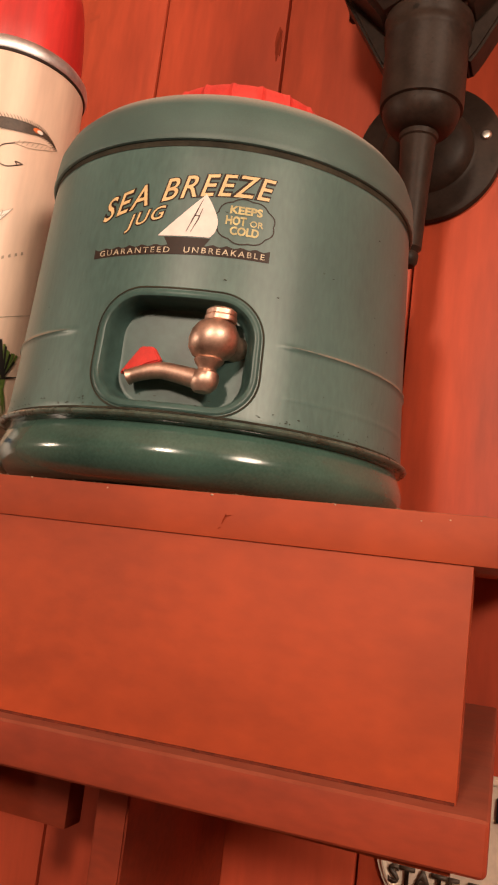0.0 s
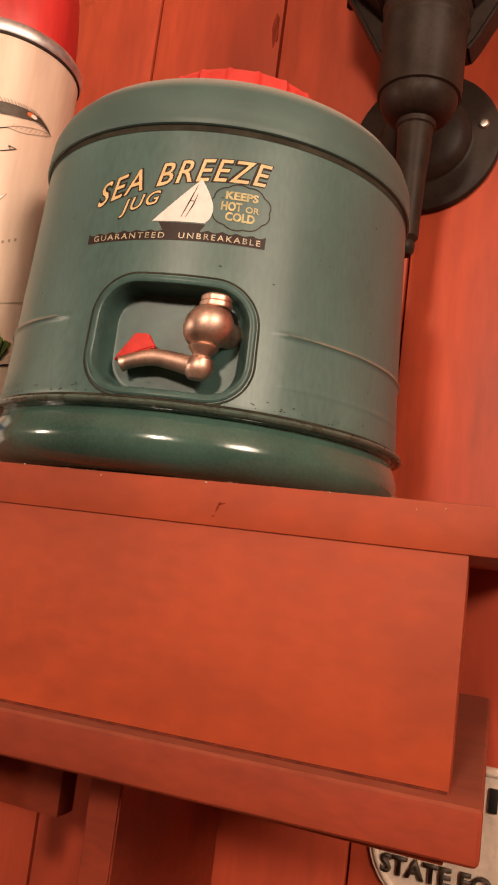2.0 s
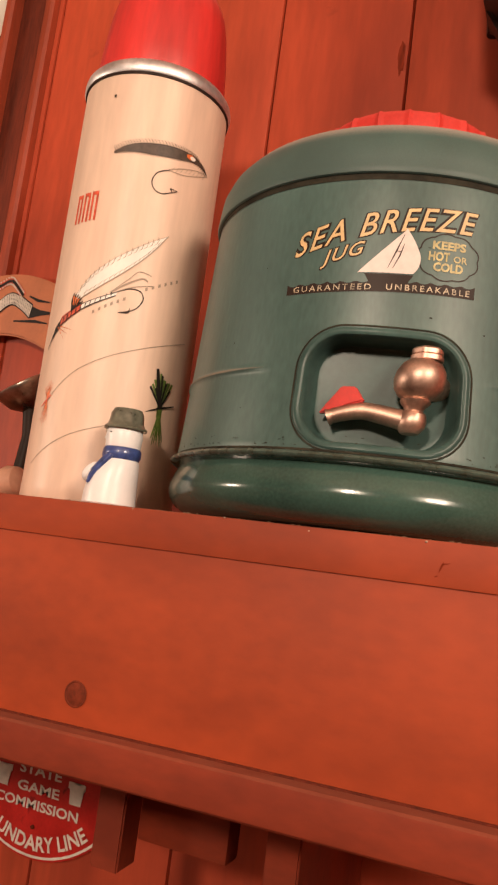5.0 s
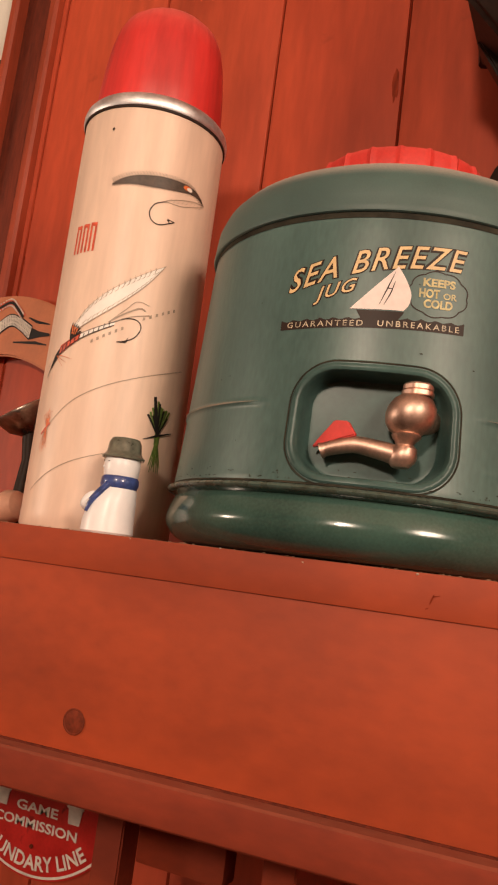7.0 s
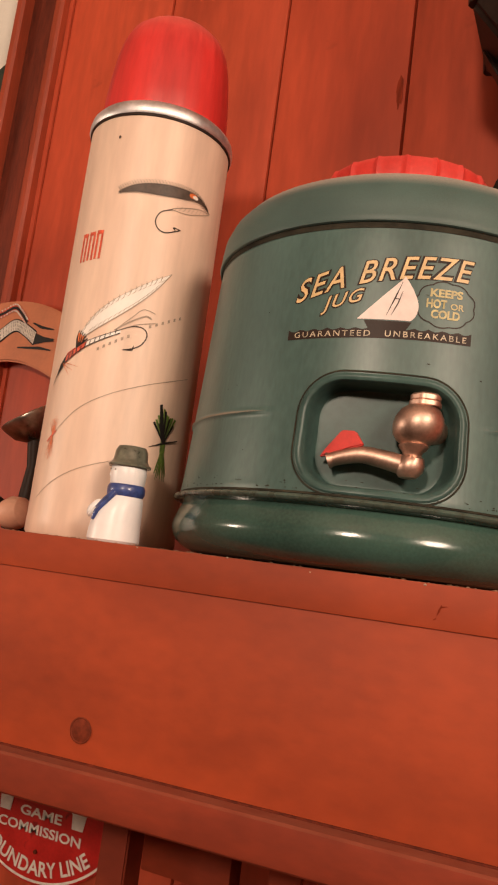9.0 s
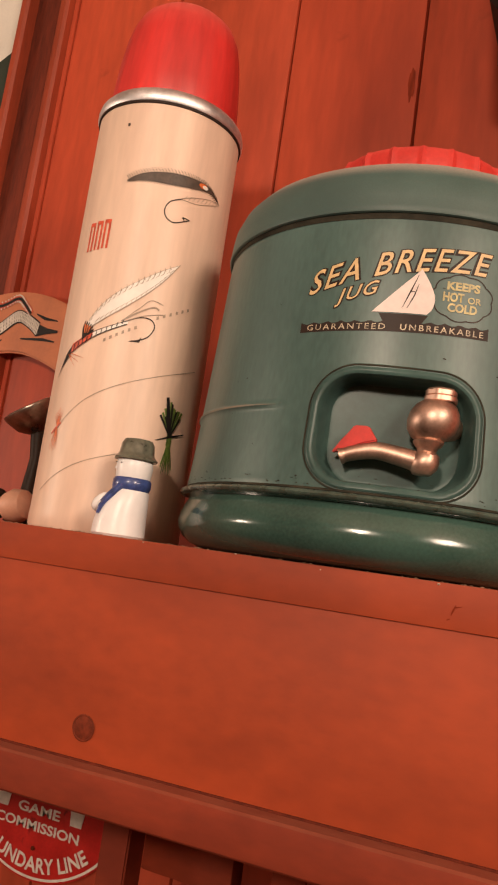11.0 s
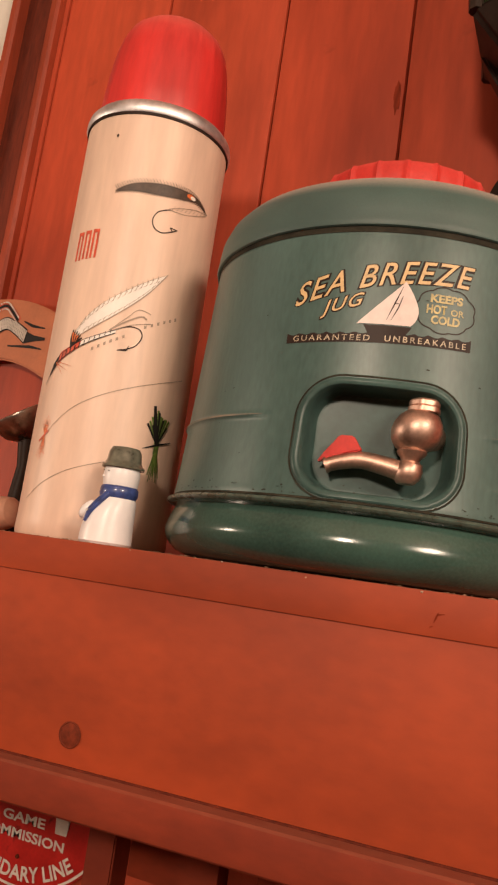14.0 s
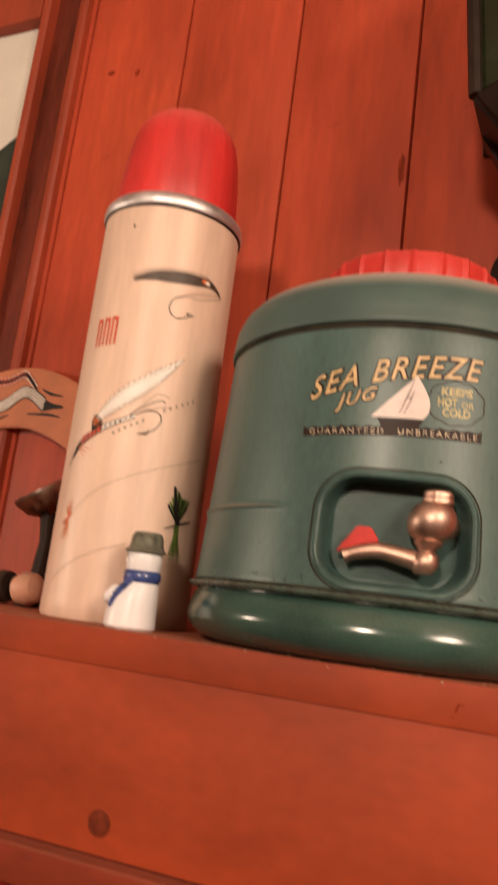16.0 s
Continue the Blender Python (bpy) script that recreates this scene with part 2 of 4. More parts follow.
def lathe(profile, steps=64, wave=None):
    """A turned shape about z from (radius, height) pairs, bottom to top."""
    bm = bmesh.new()
    rings = []
    for r, z in profile:
        if r < 1e-6:
            rings.append([bm.verts.new((0, 0, z))])
        else:
            ring = []
            for i in range(steps):
                a = 2 * math.pi * i / steps
                rr = r * (wave(a, z) if wave else 1)
                ring.append(bm.verts.new((rr * math.sin(a), -rr * math.cos(a), z)))
            rings.append(ring)
    for a, b in zip(rings, rings[1:]):
        for i in range(steps):
            j = (i + 1) % steps
            if len(a) == 1 and len(b) == 1:
                continue
            if len(a) == 1:
                bm.faces.new((a[0], b[j], b[i]))
            elif len(b) == 1:
                bm.faces.new((a[i], a[j], b[0]))
            else:
                bm.faces.new((a[i], a[j], b[j], b[i]))
    bmesh.ops.recalc_face_normals(bm, faces=bm.faces)
    return bm


def tube(points, radii, steps=14, caps=True):
    """A round bar along points, its radius given at each."""
    bm = bmesh.new()
    pts = [Vector(p) for p in points]
    rings, side = [], None
    for i, p in enumerate(pts):
        d = (pts[min(i + 1, len(pts) - 1)] - pts[max(i - 1, 0)]).normalized()
        if side is None:
            side = d.orthogonal().normalized()
        side = (side - d * side.dot(d)).normalized()
        up = d.cross(side)
        rings.append([bm.verts.new(p + radii[i] * (math.cos(2 * math.pi * k / steps) * side + math.sin(2 * math.pi * k / steps) * up)) for k in range(steps)])
    for a, b in zip(rings, rings[1:]):
        for k in range(steps):
            bm.faces.new((a[k], a[(k + 1) % steps], b[(k + 1) % steps], b[k]))
    if caps:
        bm.faces.new(rings[0][::-1])
        bm.faces.new(rings[-1])
    bmesh.ops.recalc_face_normals(bm, faces=bm.faces)
    return bm


def moved(bm, m):
    bm.transform(m)
    return bm


def ball(radius, place, squash=1.0, seg=24):
    bm = bmesh.new()
    bmesh.ops.create_uvsphere(bm, u_segments=seg, v_segments=seg // 2, radius=radius)
    for v in bm.verts:
        v.co = Vector((v.co.x, v.co.y, v.co.z * squash)) + Vector(place)
    return bm


def outline(points, closed_depth, axis_y):
    """A flat plate: an (x, z) outline with thickness, its front at axis_y."""
    bm = bmesh.new()
    f = bm.faces.new([bm.verts.new((x, axis_y, z)) for x, z in points])
    if f.normal.y > 0 or (f.normal_update() or f.normal.y > 0):
        f.normal_flip()
    r = bmesh.ops.extrude_face_region(bm, geom=[f])
    for v in r["geom"]:
        if isinstance(v, bmesh.types.BMVert):
            v.co.y += closed_depth
    bmesh.ops.recalc_face_normals(bm, faces=bm.faces)
    return bm


def print_mesh(polys, split=0.004):
    """Flat printed shapes in (u, v), each a polygon, cut small enough to be bent."""
    bm = bmesh.new()
    for poly in polys:
        try:
            bm.faces.new([bm.verts.new((u, 0, v)) for u, v in poly])
        except ValueError:
            pass
    bmesh.ops.triangulate(bm, faces=bm.faces[:])
    for _ in range(3):
        long = [e for e in bm.edges if abs(e.verts[0].co.x - e.verts[1].co.x) > split]
        if not long:
            break
        bmesh.ops.subdivide_edges(bm, edges=long, cuts=1)
        bmesh.ops.triangulate(bm, faces=[f for f in bm.faces if len(f.verts) > 3])
    return bm


def letters(text, size, bold=0.0, shear=0.0, spacing=1.0):
    """Lettering in Blender's own font as a flat mesh in (u, v), from u = 0 at its baseline."""
    cu = bpy.data.curves.new("lettering", "FONT")
    cu.body, cu.size, cu.offset, cu.shear, cu.space_character, cu.resolution_u = text, size, bold, shear, spacing, 3
    ob = bpy.data.objects.new("lettering", cu)
    scene.collection.objects.link(ob)
    me = bpy.data.meshes.new_from_object(ob.evaluated_get(bpy.context.evaluated_depsgraph_get()))
    bpy.data.objects.remove(ob)
    bpy.data.curves.remove(cu)
    bm = bmesh.new()
    bm.from_mesh(me)
    bpy.data.meshes.remove(me)
    for v in bm.verts:
        v.co = Vector((v.co.x, 0, v.co.y))
    return bm


def fit_letters(bm, u0, u1, v0, height=None, slope=0.0, rise=None):
    """Stretches lettering to reach from u0 to u1, on a line that climbs by slope or follows rise(u)."""
    lo, hi = min(v.co.x for v in bm.verts), max(v.co.x for v in bm.verts)
    top = max(v.co.z for v in bm.verts)
    bot = min(v.co.z for v in bm.verts)
    k = (u1 - u0) / (hi - lo)
    kz = height / (top - bot) if height else k
    for v in bm.verts:
        u = u0 + (v.co.x - lo) * k
        v.co = Vector((u, 0, v0 + (v.co.z - bot) * kz + (rise(u) if rise else slope * (u - u0))))
    return bm


def wrapped(bm, radius):
    """Bends a flat (u, v) mesh round an upright cylinder, u = 0 to the front; radius may depend on height."""
    for v in bm.verts:
        r = (radius(v.co.z) if callable(radius) else radius) + v.co.y
        a = v.co.x / (radius(v.co.z) if callable(radius) else radius)
        v.co = Vector((r * math.sin(a), -r * math.cos(a), v.co.z))
    bmesh.ops.recalc_face_normals(bm, faces=bm.faces)
    for f in bm.faces:
        c = f.calc_center_median()
        if f.normal.x * c.x + f.normal.y * c.y < 0:
            f.normal_flip()
    return bm


def stroke(points, width):
    """A printed line along (u, v) points as quads; width may be one number or one per point."""
    polys, w = [], width if isinstance(width, (list, tuple)) else [width] * len(points)
    for i in range(len(points) - 1):
        (a, b), (c, d) = points[i], points[i + 1]
        n = math.hypot(c - a, d - b) or 1
        nx, ny = -(d - b) / n, (c - a) / n
        p, q = w[i] / 2, w[i + 1] / 2
        polys.append([(a + nx * p, b + ny * p), (a - nx * p, b - ny * p), (c - nx * q, d - ny * q), (c + nx * q, d + ny * q)])
    return polys


def curve_points(ctrl, n=24):
    """A smooth line through control points."""
    out = []
    pts = [ctrl[0], *ctrl, ctrl[-1]]
    for i in range(1, len(pts) - 2):
        p0, p1, p2, p3 = pts[i - 1 : i + 3]
        for k in range(n):
            t = k / n
            out.append(tuple(0.5 * (2 * b + (c - a) * t + (2 * a - 5 * b + 4 * c - d) * t * t + (3 * b - a - 3 * c + d) * t**3) for a, b, c, d in zip(p0, p1, p2, p3)))
    return out + [ctrl[-1]]


def rounded(cx, cz, w, h, r, n=8):
    pts = []
    for sx, sz, a0 in ((1, 1, 0), (-1, 1, 90), (-1, -1, 180), (1, -1, 270)):
        for k in range(n + 1):
            a = radians(a0 + 90 * k / n)
            pts.append((cx + sx * (w / 2 - r) + r * math.cos(a), cz + sz * (h / 2 - r) + r * math.sin(a)))
    return pts


# ---- the room ----
WALL, TOP = 0.285, 1.75
tagged(finish("floor", box(-2.6, 2.0, -2.6, 0.32, -0.1, 0.0), M_FLOOR, smooth=False), "dark wooden floor of the room", "floor", kind="structure")
tagged(finish("ceiling", box(-2.6, 2.0, -2.6, 0.32, 2.75, 2.85), M_ROOM, smooth=False), "plain plaster ceiling of the room", "ceiling", kind="structure")
tagged(finish("wall_south", box(-2.6, 2.0, -2.7, -2.6, 0, 2.75), M_ROOM, smooth=False), "plain plaster wall behind the camera", "wall", kind="structure")
tagged(finish("wall_west", box(-2.7, -2.6, -2.6, 0.32, 0, 2.75), M_ROOM, smooth=False), "plain plaster side wall", "wall", kind="structure")
tagged(finish("wall_east", box(2.0, 2.1, -2.6, 0.32, 0, 2.75), M_ROOM, smooth=False), "plain plaster side wall", "wall", kind="structure")

# ---- hollow box shelf on the wall ----
shelf = thing("wall_shelf", (0, 0, 0), "boxed wall shelf of red-stained pine boards", "shelf")
LEAN = 0.0145


def sloped(bm):
    for v in bm.verts:
        v.co.z += LEAN * v.co.x
    return bm


def squared_off(bm):
    """The box's end runs slightly inwards towards the wall."""
    for v in bm.verts:
        if v.co.x > -0.1:
            v.co.x -= 0.062 * max(0, v.co.y)
    return bm


part("top_board", box(-1.25, 0.022, 0.0, WALL - 0.002, TOP - 0.0195, TOP, 0.0010), M_SHELF, shelf)
part("front_panel", squared_off(box(-1.23, -0.0005, 0.0012, 0.022, 1.618, TOP - 0.0188, 0.0006)), M_SHELF, shelf)
part("side_panel", squared_off(box(-0.054, -0.034, 0.0222, WALL - 0.002, 1.645, TOP - 0.0196, 0.0006)), M_SHELF, shelf)
part("base_ledge", squared_off(sloped(box(-1.25, 0.0125, -0.0100, WALL - 0.002, 1.6225, 1.6428, 0.0030, 3))), M_LEDGE, shelf, "dusty base ledge of the box")
# Thin dark strip: dirt, with the corner's shade painted in.
part("grime_shade", sloped(box(-1.22, -0.001, 0.0002, 0.0024, 1.6424, 1.6438, 0.0003)), M_DIRT_SHADE, shelf, "brown grime and painted shade along the joint")


def bracket_plate(x, thick, y0, y1, z0, z1, round_off):
    """An upright board under the ledge, its lower back corner rounded off."""
    side = [(y0, z1), (y0, z0)]
    side += [(y1 - round_off + round_off * math.sin(k * math.pi / 16), z0 + round_off - round_off * math.cos(k * math.pi / 16)) for k in range(9)]
    side.append((y1, z1))
    bm = bmesh.new()
    f = bm.faces.new([bm.verts.new((x, y, z)) for y, z in side])
    r = bmesh.ops.extrude_face_region(bm, geom=[f])
    for v in r["geom"]:
        if isinstance(v, bmesh.types.BMVert):
            v.co.x -= thick
    bmesh.ops.recalc_face_normals(bm, faces=bm.faces)
    bmesh.ops.bevel(bm, geom=[e for e in bm.edges if e.calc_face_angle(0) > 0.8], offset=0.0012, segments=2, affect="EDGES")
    for v in bm.verts:
        v.co.x -= 0.055 * (v.co.y - y0)
    return bm


UNDER = 1.6225 + LEAN * -0.19
part("bracket", bracket_plate(-0.1856, 0.0205, 0.100, WALL - 0.001, 1.452, UNDER, 0.022), M_LEDGE, shelf, "upright bracket board under the ledge")
part("bracket", bracket_plate(-0.2990, 0.0200, 0.100, 0.123, 1.535, UNDER - 0.0012, 0.002), M_LEDGE, shelf, "short upright block under the ledge")
part("cross_rail", box(-0.3010, -0.2390, 0.1232, 0.141, 1.5490, UNDER - 0.0012, 0.0015), M_LEDGE, shelf, "short rail under the ledge")
crack = bmesh.new()
for quad in stroke([(-0.1056, 1.7412), (-0.1064, 1.7390), (-0.1072, 1.7368)], [0.0003, 0.0008, 0.0003]) + stroke([(-0.1060, 1.7402), (-0.1030, 1.7409)], [0.0006, 0.0002]) + stroke([(-0.1076, 1.7352), (-0.1088, 1.7346)], 0.0004):
    crack.faces.new([crack.verts.new((x, -0.0003, z)) for x, z in quad])
bmesh.ops.recalc_face_normals(crack, faces=crack.faces)
part("crack", crack, M_CRACK, shelf, "dark crack in the board edge", smooth=False)
for x, z, r in ((-0.1136, 1.7490, 0.0011), (-0.0576, 1.7495, 0.0008), (-0.2102, 1.7498, 0.0009), (-0.0219, 1.7461, 0.0006), (-0.0107, 1.7474, 0.0006), (-0.167, 1.7480, 0.0007), (-0.262, 1.7492, 0.0008)):
    part("paint_chip", ball(r * 0.7, (x, 0.0001, z), 0.7, 8), M_CHIP, shelf)
plug = lathe([(0, 0), (0.0064, 0), (0.0066, 0.0003), (0.0060, 0.0005), (0.0056, 0.0002), (0.0050, 0.0004), (0, 0.0005)], 32)
part("wood_plug", moved(plug, pose(-0.2795, 0.0011, 1.6545, 90)), M_KNOT, shelf, "dark round knot plug")



def crumbs(count, seed):
    """Crumbs of dust on the top board, most of them near its front edge and round the feet of the things."""
    rnd = random.Random(seed)
    bm = bmesh.new()
    for i in range(count):
        x = rnd.uniform(-0.62, 0.015)
        y = 0.0015 + abs(rnd.gauss(0, 0.006)) if i % 3 else rnd.uniform(0.0, 0.03)
        r = rnd.uniform(0.0002, 0.0007)
        bmesh.ops.create_icosphere(bm, subdivisions=1, radius=r, matrix=Matrix.Translation((x, y, TOP + 0.3 * r)) @ Matrix.Diagonal((rnd.uniform(0.7, 2.2), 1, 0.7, 1)))
    return bm


tagged(part("dust_crumbs", crumbs(170, 21), M_CRUMB, shelf, "brown crumbs of dust on the board"), kind="stuff")

# ---- picnic jug ----
JX, JY, JR = -0.1683, 0.102, 0.108
jug = thing("picnic_jug", (JX, JY, TOP, 0, 0, math.degrees(0.24)), "dusty green tin picnic jug with red cap and spigot", "jug")


def body_radius(z):
    """The slightly flared wall of the body, over z from the foot."""
    t = min(1, max(0, (z - 0.160) / 0.008))
    return 0.1137 - 0.0068 * min(1, max(0, (z - 0.036) / 0.13)) ** 0.8 - 0.0003 * t * t


RECESS_U, RECESS_Z, RECESS_W, RECESS_H = 0.0026, 0.0632, 0.0325, 0.0230


def recess_distance(u, z):
    u -= RECESS_U
    w, h, r = RECESS_W - 0.014, RECESS_H - 0.014, 0.014
    dx, dz = max(abs(u) - w, 0), max(abs(z - RECESS_Z) - h, 0)
    return math.hypot(dx, dz) + min(max(abs(u) - w, abs(z - RECESS_Z) - h), 0) - r


def smooth01(t):
    t = min(1, max(0, t))
    return t * t * (3 - 2 * t)


def jug_body():
    bm = bmesh.new()
    fine = [i * 0.0009 for i in range(-62, 63)]
    coarse = [0.0558 + (2 * math.pi * 0.108 - 2 * 0.0558) * i / 90 for i in range(1, 90)]
    us = fine + coarse
    zs = [0.0335 + 0.0009 * i for i in range(80)] + [0.1055 + 0.0045 * i for i in range(1, 13)] + [0.1620, 0.1645, 0.1670, 0.1700, 0.1730]
    rows = []
    for z in zs:
        row = []
        for u in us:
            a = u / 0.108
            r = body_radius(z)
            # pressed hoops
            far = smooth01((abs(u) - 0.046) / 0.016)
            r += (0.0010 * math.exp(-(((z - 0.0725) / 0.0011) ** 2)) + (0.0003 if 0 < u < 0.3 else 0) * math.exp(-(((z - 0.0480) / 0.0011) ** 2))) * far
            row.append(bm.verts.new((r * math.sin(a), -r * math.cos(a), z)))
        rows.append(row)
    n = len(us)
    for a, b in zip(rows, rows[1:]):
        for i in range(n):
            quad = (a[i], a[(i + 1) % n], b[(i + 1) % n], b[i])
            c = sum((v.co for v in quad), Vector()) / 4
            u = math.atan2(c.x, -c.y) * 0.108
            if abs(u) < 0.056 and recess_distance(u, c.z) < 0.0042:
                continue
            bm.faces.new(quad)
    return bm


def pressed_pan(profile=None):
    """The recess: a lip, steep drawn walls and a flat floor, in loops that follow its rounded outline."""
    ring_only = profile is not None
    profile = profile or [(0.0074, 0.0001), (0.0071, 0.0003), (0.0067, -0.0009), (0.0062, -0.0009), (0.0058, 0.0005), (0.0050, 0.0010), (0.0036, 0.0010), (0.0026, 0.0005), (0.0020, -0.0006), (0.0018, -0.0030), (0.0016, -0.0060), (0.0013, -0.0100), (0.0009, -0.0130), (0.0002, -0.0146), (-0.0008, -0.0152), (-0.0022, -0.0154)]
    bm = bmesh.new()
    loops = []
    for d, off in profile:
        w, h, r = RECESS_W + d, RECESS_H + d, max(0.004, 0.0145 + d)
        corners = rounded(RECESS_U, RECESS_Z, 2 * w, 2 * h, r, 12)
        loop = []
        for k, (u0, z0) in enumerate(corners):
            u1, z1 = corners[(k + 1) % len(corners)]
            cuts = 8 if k % 13 == 12 else 1
            loop += [(u0 + (u1 - u0) * q / cuts, z0 + (z1 - z0) * q / cuts) for q in range(cuts)]
        ring = []
        for u, z in loop:
            a = u / 0.108
            full = body_radius(z) + off
            flat = (0.1095 - 0.0154) / math.cos(a)
            t = smooth01(-off / 0.0154)
            rr = full + (flat - full) * t
            ring.append(bm.verts.new((rr * math.sin(a), -rr * math.cos(a), z)))
        loops.append(ring)
    for a, b in zip(loops, loops[1:]):
        for i in range(len(a)):
            j = (i + 1) % len(a)
            bm.faces.new((a[i], a[j], b[j], b[i]))
    if not ring_only:
        bm.faces.new(loops[-1])
    bmesh.ops.recalc_face_normals(bm, faces=bm.faces)
    if bm.faces[-1:] and sum(f.normal.y for f in bm.faces) > 0:
        bmesh.ops.reverse_faces(bm, faces=bm.faces)
    return bm


part("recess", pressed_pan(), M_PAN, jug, "pressed rounded recess round the spigot")
# Dark strip laid over the groove, painting its shade.
part("groove_shade", pressed_pan([(0.0071, 0.00035), (0.0064, 0.00035)]), M_GRIME_SHADE, jug, "dark strip painting shade in the groove")
part("body", jug_body(), M_GREEN, jug)
part("base", lathe([(0, 0.002), (0.080, 0.002), (0.088, 0.0), (0.0960, 0.0003), (0.1025, 0.0014), (0.1080, 0.0034), (0.1120, 0.0064), (0.1146, 0.0098), (0.1158, 0.0132), (0.1159, 0.0158), (0.1153, 0.0186), (0.1142, 0.0219), (0.1128, 0.0254), (0.1114, 0.0284), (0.1155, 0.0298)], 128), M_GREENGLOSS, jug, "glossy green rounded base")
part("seam", lathe([(0.1130, 0.0292), (0.1148, 0.0293), (0.1162, 0.0297), (0.1171, 0.0304), (0.1174, 0.0312), (0.1170, 0.0320), (0.1160, 0.0326), (0.1147, 0.0329), (0.1130, 0.0329)], 128), M_SEAM, jug, "rolled seam with worn paint")
part("seam_grime", lathe([(0.1136, 0.0329), (0.1144, 0.0331), (0.1143, 0.0337), (0.1139, 0.0341), (0.1130, 0.0345)], 128), M_GRIME_SHADE, jug, "dark dirt lying on the seam")
part("lid", lathe([(0.1045, 0.1702), (0.1074, 0.1692), (0.1084, 0.1697), (0.1088, 0.1712), (0.1085, 0.1730), (0.1082, 0.1780), (0.1074, 0.1848), (0.1044, 0.1924), (0.0994, 0.1984), (0.092, 0.2028), (0.079, 0.2064), (0.060, 0.2082), (0.04, 0.2088), (0, 0.2088)], 128), M_LID, jug, "dusty domed green lid")


def skin_band(z, width, lift, a0, a1, steps=60):
    """A thin strip that lies on the body's wall between two angles."""
    bm = bmesh.new()
    rows = []
    for i in range(steps + 1):
        a = a0 + (a1 - a0) * i / steps
        half = width / 2 * min(1, 6 * i / steps, 6 * (1 - i / steps)) + 0.00005
        rows.append([bm.verts.new(((body_radius(h) + lift) * math.sin(a), -(body_radius(h) + lift) * math.cos(a), h)) for h in (z - half, z + half)])
    for a, b in zip(rows, rows[1:]):
        bm.faces.new((a[0], b[0], b[1], a[1]))
    return bm


for a0, a1 in ((0.50, 1.62), (-1.62, -0.50)):
    part("worn_hoop", skin_band(0.0727, 0.0009, 0.00115, a0, a1), M_WORN, jug, "tan worn paint along the hoop")
# Grime, drawn wide to paint in the shade below the lid's rim.
part("grime_shade", skin_band(0.1677, 0.0030, 0.0003, -2.2, 2.2, 120), M_GRIME_SHADE, jug, "brown grime and painted shade under the lid")


def skin_flecks(count, seed):
    rnd = random.Random(seed)
    bm = bmesh.new()
    for i in range(count):
        a, h = rnd.uniform(-1.5, 1.5), 0.0352 + abs(rnd.gauss(0, 0.0022))
        if i % 4 == 0:
            h = rnd.uniform(0.036, 0.160)
            if recess_distance(a * 0.108, h) < 0.009:
                continue
        w, d = rnd.uniform(0.0002, 0.0011), rnd.uniform(0.0001, 0.0004)
        ring = []
        for k in range(7):
            b = math.tau * k / 7
            q = rnd.uniform(0.6, 1.2)
            aa, hh = a + w * q * math.cos(b) / 0.11, h + d * q * math.sin(b)
            r = body_radius(hh) + 0.00018
            ring.append(bm.verts.new((r * math.sin(aa), -r * math.cos(aa), hh)))
        bm.faces.new(ring)
    return bm


tagged(part("rust_flecks", skin_flecks(120, 5), M_GRIME_SHADE, jug, "brown flecks of worn paint"), kind="stuff")


def knurl(a, z):
    return 1 + 0.030 * max(0, math.cos(20 * a)) ** 6


part("cap", lathe([(0.051, 0.2075), (0.0525, 0.2100), (0.0525, 0.2325), (0.0510, 0.2360), (0.0470, 0.2375), (0.043, 0.2370), (0, 0.2370)], 320, knurl), M_REDCAP, jug, "ribbed red screw cap")

# printed badge on the jug
SKIN = lambda z: body_radius(z) + 0.00015
TOPSKIN = lambda z: body_radius(z) + 0.00028
badge_rise = lambda u: 0.1428 - 2.15 * (u - 0.035) ** 2 - 0.1280


def badge(name, bm, mat, skin, label=""):
    bmesh.ops.translate(bm, vec=(0.0008, 0, 0), verts=bm.verts)
    return part(name, wrapped(bm, skin), mat, jug, label, smooth=False)


badge("title_shadow", fit_letters(letters("SEA BREEZE", 0.016, 0.0010, 0.27, 1.16), -0.0480, 0.0392, 0.1266, 0.0126, rise=badge_rise), M_INK_SHADE, SKIN)
badge("title", fit_letters(letters("SEA BREEZE", 0.016, 0.00010, 0.27, 1.16), -0.0475, 0.0387, 0.1271, 0.0116, rise=badge_rise), M_YELLOW, TOPSKIN, "yellow slanted title lettering")
badge("jug_shadow", fit_letters(letters("JUG", 0.012, 0.0008, 0.27, 1.15), -0.0336, -0.0118, 0.1200, 0.0098, 0.27), M_INK_SHADE, SKIN)
badge("jug_word", fit_letters(letters("JUG", 0.012, 0.00008, 0.27, 1.15), -0.0331, -0.0126, 0.1208, 0.0086, 0.27), M_YELLOW, TOPSKIN)
sail = [*curve_points([(-0.0147, 0.1190), (-0.0060, 0.1230), (0.0010, 0.1300), (0.0062, 0.1416)], 8), *curve_points([(0.0062, 0.1416), (0.0105, 0.1350), (0.0134, 0.1280), (0.0128, 0.1225), (0.0105, 0.1193)], 8)[1:]]
badge("sail", print_mesh([sail]), M_IVORY, TOPSKIN, "ivory sail")
badge("mast", print_mesh(stroke([(0.0052, 0.1385), (0.0022, 0.1300), (-0.0010, 0.1215)], [0.0002, 0.0007, 0.0002]) + stroke([(0.0056, 0.1340), (0.0040, 0.1280), (0.0012, 0.1215)], [0.0002, 0.0006, 0.0002]) + stroke([(0.0022, 0.1300), (0.0044, 0.1298)], 0.0004)), M_INK_SHADE, lambda z: body_radius(z) + 0.00040)
